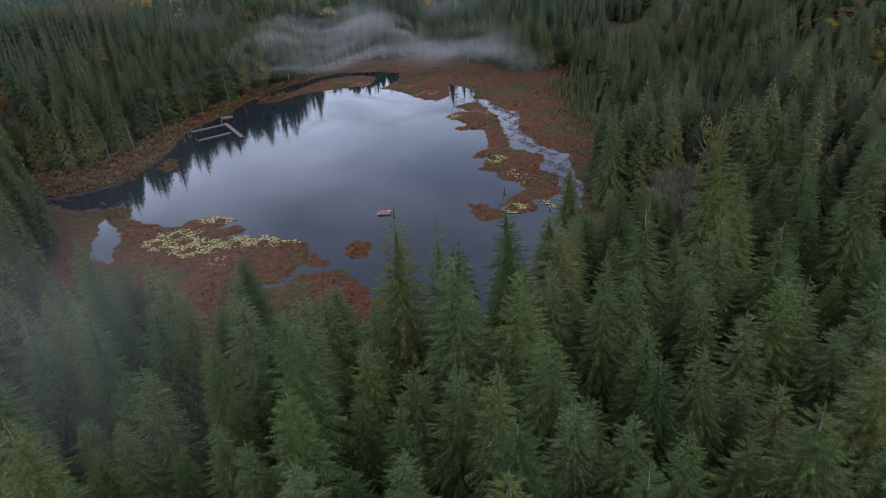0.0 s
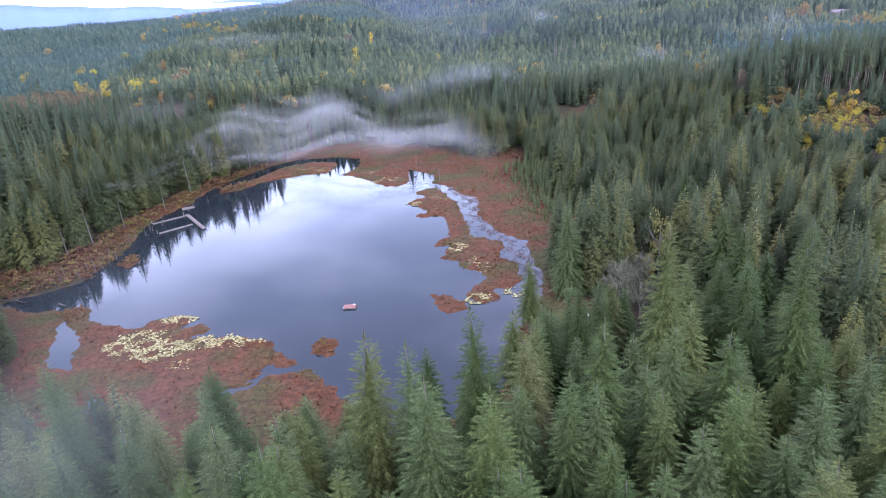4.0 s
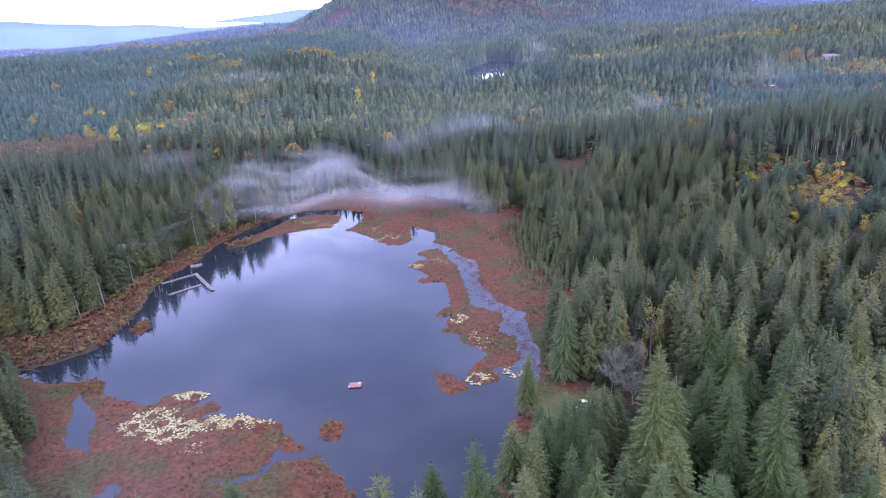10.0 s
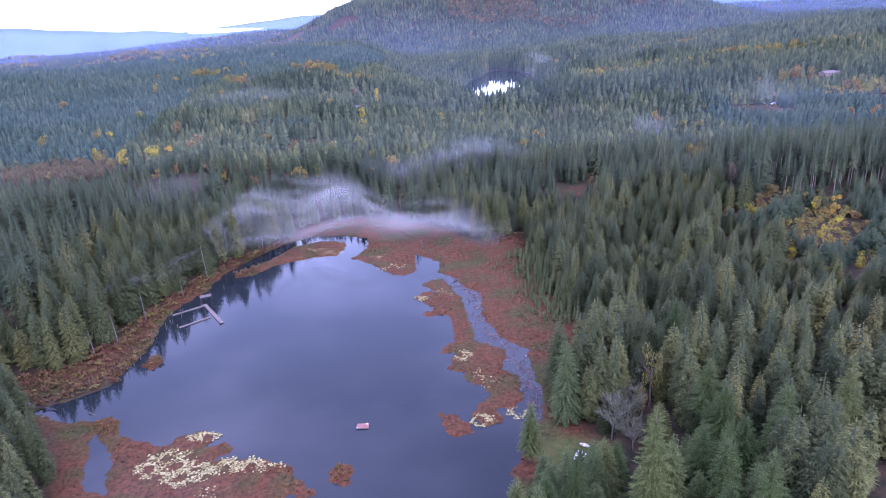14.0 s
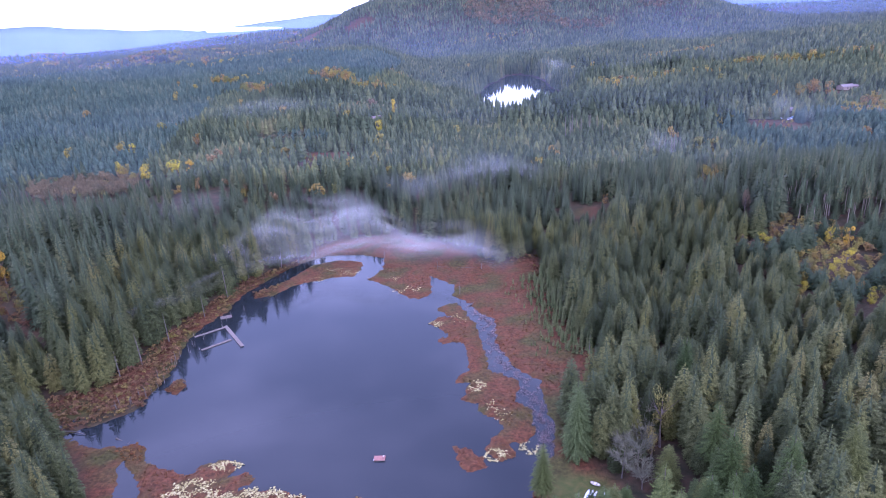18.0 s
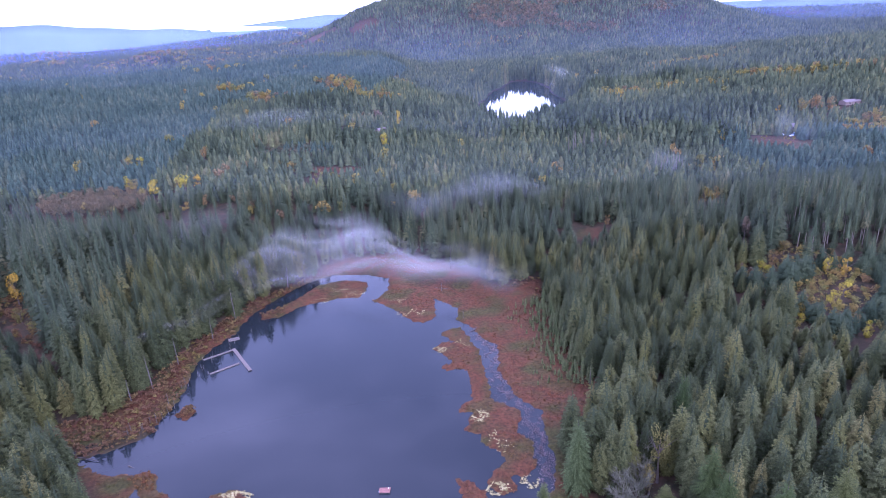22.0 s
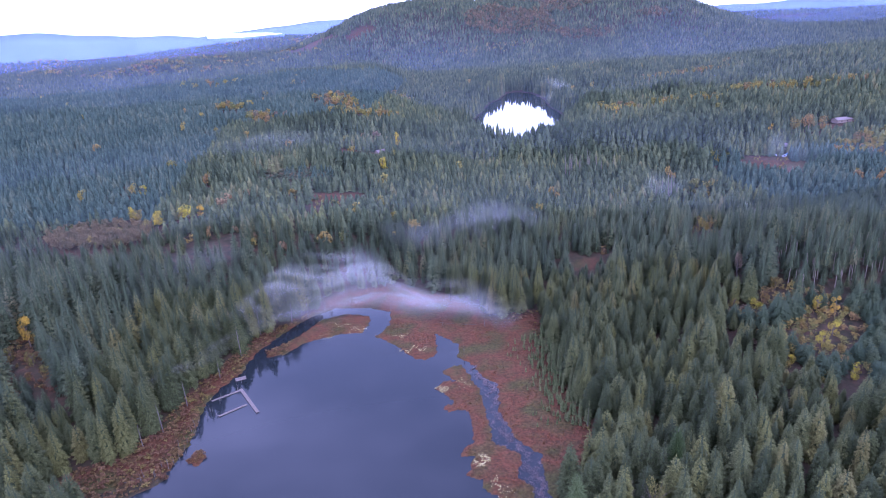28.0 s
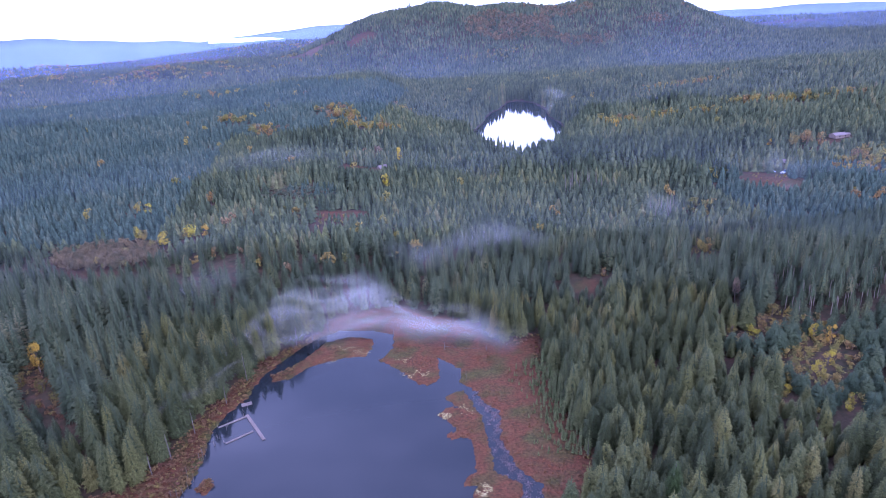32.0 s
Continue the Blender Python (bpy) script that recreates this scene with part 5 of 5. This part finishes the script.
while len(wx) < 2800:
    u = g.random()
    x = np.interp(u, [0, 0.3, 0.5, 0.75, 1], [17, 23, 22, 31, 31]) + g.normal() * 2.4
    y = np.interp(u, [0, 0.3, 0.5, 0.75, 1], [257, 236, 212, 178, 152]) + g.normal() * 3
    if math.sin(x * 1.1) * math.sin(y * 0.6) + g.uniform(-0.5, 0.5) > -0.1:
        wx.append(x)
        wy.append(y)
H = g.uniform(0.15, 0.4, len(wx))
forest("water_weed", TUFT, np.array(wx), np.array(wy), H, g.uniform(0.6, 1.3, len(wx)), m_weed, "purple-brown drowned plants in the shallow channel", "water plants", 23, z=np.full(len(wx), -0.02))


# ---- dock, floats, raft, boats ----
def deck(name, p, q, wide, label, category, plank=0.34, z=0.32, mat=None, group=""):
    """A floating walkway from p to q: beams, floats and single planks."""
    p, q = Vector(p), Vector(q)
    d, L = q - p, (q - p).length
    ob = new(name)
    ob.matrix_basis = pose(p.x, p.y, 0, 0, 0, math.degrees(math.atan2(d.y, d.x)))
    tagged(ob, label, category, group)
    for side in (-1, 1):
        part("beam", box(L, 0.16, 0.26, L / 2, side * (wide / 2 - 0.12), z - 0.28, 0.02), m_beam, ob)
    num = max(2, int(L / 3))
    for k in range(num):
        part("float", box(1.1, wide * 0.8, 0.3, (k + 0.5) * L / num, 0, -0.22, 0.06), m_tyre, ob)
    n_p = int(L / plank)
    me = None
    for k in range(n_p):
        if me is None:
            b_ = part("plank", box(plank - 0.03, wide, 0.05, 0, 0, z, 0.008), mat or m_plank, ob)
            me = b_.data
        else:
            b_ = new("plank", me)
            b_.parent = ob
        b_.location = ((k + 0.5) * L / n_p, 0, 0.004 * math.sin(k * 2.3))
    return ob


deck("dock_walkway", (-102.5, 243.2), (-91.6, 250.6), 0.95, "weathered grey plank walkway from the bank", "dock", group="sections of the dock")
deck("dock_walkway", (-91.9, 251.6), (-79.6, 231.8), 1.45, "weathered grey floating dock with a wide deck", "dock", group="sections of the dock")
deck("dock_walkway", (-86.0, 238.6), (-96.0, 231.0), 0.95, "weathered grey plank arm of the floating dock", "dock", group="sections of the dock")
deck("dock_float", (-96.4, 259.9), (-91.8, 261.5), 2.6, "small grey plank float moored by the bank", "float")
raft = deck("swim_raft", (-21.9, 155.5), (-18.5, 155.3), 2.2, "red-brown plank swimming raft floating on the lake", "raft", 0.3, 0.36, m_redwood)
part("ladder", box(0.08, 0.5, 0.5, 0.1, -1.1, 0.3, 0.02), m_white, raft, "white ladder top")
part("locker", box(0.4, 0.3, 0.22, 2.8, 0.7, 0.42, 0.03), m_white, raft, "small white box")
for x, y in ((-92.3, 250.9), (-79.9, 232.4), (-96.0, 231.4), (-102.2, 243.6)):
    post = tagged(part("mooring_post", rod((x - 0.9, y + 0.3, -1.5), (x - 0.9, y + 0.3, 1.3), 0.13, 0.11), m_beam), "dark wooden mooring post beside the dock", "post", "mooring posts")


def canoe(name, x, y, turn, L, wide, hull, label, upside=True, roll=0.0):
    """A slim boat hull, pointed at both ends, with gunwales and thwarts."""
    z = float(height([x], [y])[0])
    ob = new(name)
    ob.matrix_basis = pose(x, y, z + (0.62 if upside else 0.02), roll + (180 if upside else 0), 0, turn)
    tagged(ob, label, "boat", "boats on the shore")
    V, T, n_s, n_r = [], [], 13, 7
    for k in range(n_s):
        u = k / (n_s - 1) * 2 - 1
        w, deep = wide / 2 * (1 - abs(u) ** 2.4) + 0.02, 0.36
        top = 0.42 + 0.16 * u ** 4
        for r in range(n_r):
            a = math.pi * r / (n_r - 1)
            V.append((u * L / 2, w * math.cos(a), top - (top - 0.05 * abs(u)) * math.sin(a) ** 0.7 if 0 < r < n_r - 1 else top))
    for k in range(n_s - 1):
        for r in range(n_r - 1):
            p = k * n_r + r
            T += [(p, p + 1, p + n_r + 1), (p, p + n_r + 1, p + n_r)]
    h = new("hull", mesh_from("hull", V, T, [hull], smooth=True))
    h.parent = ob
    for side in (-1, 1):
        bm = bmesh.new()
        for k in range(n_s - 1):
            seg = []
            for kk in (k, k + 1):
                u = kk / (n_s - 1) * 2 - 1
                seg.append(Vector((u * L / 2, side * (wide / 2 * (1 - abs(u) ** 2.4) + 0.02), 0.43 + 0.16 * u ** 4)))
            r_ = rod(seg[0], seg[1], 0.03, 0.03, 5)
            me = bpy.data.meshes.new("tmp")
            r_.to_mesh(me)
            r_.free()
            bm.from_mesh(me)
            bpy.data.meshes.remove(me)
        part("gunwale", bm, m_beam, ob)
    for u in (-0.4, 0.3):
        part("thwart", box(0.18, wide * 0.86, 0.04, u * L / 2, 0, 0.36, 0.01), m_plank, ob)


for k in range(5):
    canoe("canoe", 36.0 + 0.92 * k, 133.6 - 0.42 * k, 58, 4.6, 0.85, m_white, "white canoe lying upturned on the grass", True, 0)
canoe("dinghy", 39.3, 137.4, -35, 2.9, 1.25, m_cream, "small cream rowing dinghy on the shore", False)
canoe("dinghy", 29.3, 121.5, 40, 2.6, 1.2, m_white, "small white rowing dinghy under the trees", False)
for k, (ax, ay, bx, by) in enumerate([(-128, 184, -112, 189), (-126, 181, -117, 178), (-120, 192, -113, 195), (14, 255, 17, 259), (-1, 305, 12, 300), (12, 300, 24, 297), (-106, 175, -99, 170), (26, 290, 38, 287)]):
    g = np.random.default_rng(900 + k)
    d = Vector((bx - ax, by - ay, 0))
    v, t = trunk_mesh(g, d.length, 0.2, 8, 7, 0.5, 0.06)
    lg = new("fallen_log")
    lg.matrix_basis = Matrix.Translation((ax, ay, 0.16)) @ d.to_track_quat("Z", "Y").to_matrix().to_4x4()
    new("trunk", mesh_from("trunk", v, t, [m_log])).parent = lg
    for b_ in range(4):
        m = np.array(pose(0, 0, d.length * g.uniform(0.4, 0.9), g.uniform(40, 75), 0, g.uniform(0, 360)))
        v, t = trunk_mesh(g, g.uniform(0.5, 1.5), 0.05, 5, 3, 0.1)
        new("branch", mesh_from("branch", v @ m[:3, :3].T + m[:3, 3], t, [m_log])).parent = lg
    tagged(lg, "dark wet fallen log lying at the water's edge" if k != 3 else "dark wet log lying on the bog mat", "log", "fallen logs")


# ---- far houses, sheds and cars ----
def house(x, y, turn, sx, sy, wall_h, rise, roof_m, label, name="house"):
    z = float(height([x], [y])[0])
    ob = new(name)
    ob.matrix_basis = pose(x, y, z, 0, 0, turn)
    tagged(ob, label, "house", "buildings in the valley")
    part("wall", box(sx, sy, wall_h + 0.4, 0, 0, -0.4), m_wall, ob)
    for side in (-1, 1):
        bm = bmesh.new()
        o, t = 0.5, 0.12
        c = [(-sx / 2 - o, side * (sy / 2 + o), wall_h - o * 2 * rise / sy), (sx / 2 + o, side * (sy / 2 + o), wall_h - o * 2 * rise / sy), (sx / 2 + o, 0, wall_h + rise), (-sx / 2 - o, 0, wall_h + rise)]
        vs = [bm.verts.new(p) for p in c] + [bm.verts.new((p[0], p[1], p[2] + t)) for p in c]
        for f in ((0, 1, 2, 3), (4, 5, 6, 7), (0, 1, 5, 4), (1, 2, 6, 5), (2, 3, 7, 6), (3, 0, 4, 7)):
            bm.faces.new([vs[q] for q in f])
        part("roof", bm, roof_m, ob)
    for side in (-1, 1):
        bm = bmesh.new()
        bm.faces.new([bm.verts.new(p) for p in ((side * sx / 2, -sy / 2, wall_h), (side * sx / 2, sy / 2, wall_h), (side * sx / 2, 0, wall_h + rise))])
        part("gable", bm, m_wall, ob)
    for k in range(3):
        w = part("window", box(1.3, 0.12, 1.2, (k - 1) * sx * 0.28, -sy / 2 - 0.02, 1.0), m_glass, ob)
    part("door", box(0.12, 1.0, 2.05, sx / 2 + 0.02, 0.5, 0), m_white, ob)


house(-44, 633, 35, 11, 7, 3.0, 2.2, m_roof, "cabin with a weathered grey-brown roof among trees")
house(434, 650, 12, 24, 9, 3.0, 1.8, m_roof, "long low shed with a weathered grey-brown roof", "shed")
house(338, 585, -15, 12, 8, 3.0, 2.2, m_roof, "small timber house beside the clearing")
house(312, 855, 20, 11, 8, 3.0, 2.0, m_white, "far house with a white roof in the woods")


def car(x, y, turn, paint, label):
    z = float(height([x], [y])[0])
    ob = new("car")
    ob.matrix_basis = pose(x, y, z, 0, 0, turn)
    tagged(ob, label, "car", "parked vehicles")
    part("body", box(4.5, 1.8, 0.75, 0, 0, 0.35, 0.16), paint, ob)
    part("cabin", box(2.4, 1.6, 0.62, -0.2, 0, 1.07, 0.2), m_glass, ob)
    part("roof", box(1.9, 1.5, 0.08, -0.2, 0, 1.66, 0.03), paint, ob)
    for a in (-1.4, 1.4):
        for b_ in (-0.85, 0.85):
            part("wheel", rod((a, b_ - 0.1, 0.33), (a, b_ + 0.1, 0.33), 0.33, 0.33, 12), m_tyre, ob)


car(322, 556, 20, m_white, "white car parked on the clearing")
car(327, 561, 40, m_blue, "light blue car parked on the clearing")
car(330, 553, 35, m_white, "white van-like car parked on the clearing")
car(316, 562, 10, m_white, "white car parked by the far house")


# ---- far shores across the sound, on the horizon ----
def far_ridge(name, x0, x1, dist, base, crest, seed, label):
    """A long low hill with a wavy crest, closed to the ground behind."""
    g = np.random.default_rng(seed)
    V, T, n_s = [], [], 70
    ph = g.uniform(0, 6, 4)
    for k in range(n_s):
        u = k / (n_s - 1)
        x = x0 + (x1 - x0) * u
        y = math.sqrt(dist * dist - x * x)
        hgt = crest * (math.sin(math.pi * min(1, max(0, u))) ** 0.45) * (0.82 + 0.1 * math.sin(5 * u + ph[0]) + 0.06 * math.sin(13 * u + ph[1]) + 0.02 * math.sin(41 * u + ph[2]))
        V += [(x, y - 160, base - 60), (x, y - 60, base + hgt * 0.55), (x, y, base + hgt), (x, y + 60, base - 60)]
    for k in range(n_s - 1):
        for r in range(3):
            p = 4 * k + r
            T += [(p, p + 4, p + 5), (p, p + 5, p + 1)]
    tagged(new(name, mesh_from(name, V, T, [m_hill_haze], smooth=True)), label, "hills", kind="structure")


far_ridge("backdrop_island", -3300, -1250, 4640, 10, 165, 3, "wooded island across the sound, coloured haze blue")
far_ridge("backdrop_shore", -1560, 500, 4900, 40, 92, 9, "low shore beyond the sound, coloured haze blue")
# upright strip in place of flat far water, its brightness put in as emission
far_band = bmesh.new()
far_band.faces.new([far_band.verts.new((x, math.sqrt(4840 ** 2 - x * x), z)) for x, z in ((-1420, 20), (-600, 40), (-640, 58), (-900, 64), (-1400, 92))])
tagged(part("backdrop_water", far_band, m_sound_glow), "pale sound far off, glowing in place of mirrored sky", "water", kind="structure")
far_ridge("backdrop_range", 1000, 3300, 4700, -40, 150, 5, "far hills with scattered houses, coloured haze blue")


# ---- mist over the head of the lake, wisps in the valley, haze with distance ----
def mist_bank(name, cx, cy, z, rx, rz, turn, layers, gap, mat, label, seed, much=1.0, back=0.9):
    """Leaning curtains of thin cloud one behind another, thickest in the middle, billowing."""
    g = np.random.default_rng(seed)
    nu, nv = 36, 14
    for k in range(layers):
        V, T, C = [], [], []
        sx, sz = rx * g.uniform(0.85, 1.1), rz * g.uniform(0.85, 1.1)
        ox, oz, ph = g.uniform(-0.2, 0.2) * rx, g.uniform(-0.25, 0.25) * rz + 0.22 * gap * k, g.uniform(0, 6)
        for a in range(nu):
            for b_ in range(nv):
                u, v = a / (nu - 1) * 2 - 1, b_ / (nv - 1) * 2 - 1
                r2 = min(1.0, u * u + v * v)
                V.append((u * sx + ox, gap * k + back * v * sz + 3 * math.sin(u * 5 + ph), v * sz + oz + 0.35 * rz * math.sin(u * 3.5 + ph)))
                C.append(much * (1 - r2) ** 1.4 * (1 - 0.2 * v))
        for a in range(nu - 1):
            for b_ in range(nv - 1):
                p = a * nv + b_
                T += [(p, p + nv, p + nv + 1), (p, p + nv + 1, p + 1)]
        ob = new(name, mesh_from(name, V, T, [mat], C, "thick", True))
        ob.matrix_basis = pose(cx, cy, z, 0, 0, turn)
        ob.visible_shadow = False
        tagged(ob, label, "mist", kind="stuff")


def mist_stream(name, spine, wide, layers, label, seed, much=1.0, lean=0.5):
    """Drifting mist along a line of (x, y, z, half-width): billowing sheets that lean back, sharp above and trailing below."""
    g = np.random.default_rng(seed)
    pts = np.array(spine, float)
    nu, nv = 60, 16
    along = np.linspace(0, len(pts) - 1, nu)
    mid = np.stack([np.interp(along, np.arange(len(pts)), pts[:, q]) for q in range(4)], 1)
    for _ in range(14):
        mid[1:-1] = (mid[:-2] + 2 * mid[1:-1] + mid[2:]) / 4
    dist = np.concatenate([[0], np.cumsum(np.hypot(np.diff(mid[:, 0]), np.diff(mid[:, 1])))])
    for k in range(layers):
        ph, off = g.uniform(0, 6, 4), g.uniform(-1, 1, 3)
        V, C, F = [], [], []
        for a in range(nu):
            u = a / (nu - 1)
            x, y, z, w = mid[a]
            w = w * wide * (1 + 0.22 * math.sin(u * 11 + ph[0]))
            ends = math.sin(math.pi * u) ** 0.7
            for b_ in range(nv):
                v = b_ / (nv - 1) * 2 - 1
                roll = 0.16 * w * math.sin(u * 9 + ph[1] + v)
                V.append((x + 2.5 * off[0], y + w * v * (1 - lean) + 4 * off[1] + roll, z + w * v * lean + 1.6 * off[2] + 0.5 * roll + 0.12 * w * math.sin(dist[a] * 0.11 + ph[2])))
                body = 1.35 * step(-1.0, 0.55, v) * step(1.0, 0.45, v)
                C.append(much * body * ends)
                F.append((dist[a] + 60 * off[0] + 40 * k, (v + 0.3 * math.sin(u * 7 + ph[3])) * w, 13.0 * k))
        i = (np.arange(nu - 1)[:, None] * nv + np.arange(nv - 1)).ravel()
        me = mesh_from(name, V, np.stack([i, i + nv, i + nv + 1, i + 1], 1), [m_stream], C, "thick", True)
        me.attributes.new("flow", "FLOAT_VECTOR", "POINT").data.foreach_set("vector", np.array(F, np.float32).ravel())
        ob = new(name, me)
        ob.visible_shadow = False
        tagged(ob, label, "mist", kind="stuff")


mist_stream("mist_bank", [(-126, 262, 11, 8), (-108, 292, 14, 13), (-84, 316, 17, 21), (-54, 324, 18, 25), (-24, 314, 16, 22), (6, 299, 14, 17), (36, 284, 12, 12)], 1.15, 3, "long white mist bank drifting over the head of the lake", 1, 0.46, 0.45)
mist_stream("mist_bank", [(-108, 284, 7, 6), (-84, 306, 8, 9), (-52, 322, 9, 12), (-16, 312, 10, 12), (16, 294, 11, 11), (38, 282, 12, 9)], 1.2, 2, "low white mist lying on the bog", 2, 0.55, 0.3)
mist_stream("mist_wisp", [(-138, 218, 15, 3), (-118, 240, 16, 5), (-98, 268, 15, 6), (-86, 288, 14, 4)], 1.0, 1, "thin trailing mist along the wooded bank", 3, 0.35)
mist_bank("mist_wisp", -150, 345, 26, 46, 8, 10, 1, 10, m_wisp, "faint bluish mist above the bank's trees", 13, 0.5)
mist_bank("mist_wisp", 24, 296, 12, 22, 7, -6, 1, 5, m_wisp, "small puff of mist against the conifers", 4, 0.8)
mist_bank("mist_wisp", 30, 395, 22, 60, 9, 14, 2, 14, m_wisp, "faint mist over the valley woods", 5, 0.75)
mist_bank("mist_wisp", -150, 630, 42, 60, 5, 12, 2, 14, m_wisp, "thin streak of mist above the plantation", 6, 0.6)
mist_bank("mist_wisp", 238, 1150, 8, 44, 17, 0, 2, 26, m_mist, "white mist rising off the far lake", 7, 0.8)
mist_bank("mist_wisp", 178, 455, 22, 18, 9, 0, 2, 9, m_wisp, "small wisp of mist between trees", 8, 0.5)
mist_bank("mist_wisp", 292, 500, 30, 18, 16, -12, 2, 10, m_wisp, "pale smoke-like mist by the clearing", 9, 0.5)
mist_bank("mist_wisp", -50, 54, 32, 32, 16, 20, 2, 10, m_wisp, "thin near mist among the treetops", 10, 0.28)


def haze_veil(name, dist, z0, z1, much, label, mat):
    """A see-through curtain across the valley, tinted to stand for haze, clearing upwards."""
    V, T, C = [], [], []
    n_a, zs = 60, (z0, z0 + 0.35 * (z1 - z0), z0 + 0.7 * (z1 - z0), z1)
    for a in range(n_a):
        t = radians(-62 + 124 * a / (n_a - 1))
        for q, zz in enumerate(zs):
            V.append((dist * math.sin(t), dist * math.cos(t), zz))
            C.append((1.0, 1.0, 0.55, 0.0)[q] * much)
    for a in range(n_a - 1):
        for q in range(3):
            p = a * 4 + q
            T += [(p, p + 4, p + 5), (p, p + 5, p + 1)]
    ob = new(name, mesh_from(name, V, T, [mat], C, "thick", True))
    ob.visible_shadow = False
    return tagged(ob, label, "haze", kind="stuff")


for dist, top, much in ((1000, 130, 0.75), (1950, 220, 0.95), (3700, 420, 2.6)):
    haze_veil("haze", dist, -60, top, much, "blue-tinted sheet standing for morning haze across the valley", m_haze)
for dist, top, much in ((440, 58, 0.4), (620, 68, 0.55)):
    haze_veil("haze", dist, -10, top, much, "low blue-tinted sheet standing for haze between the treetops", m_low_haze)
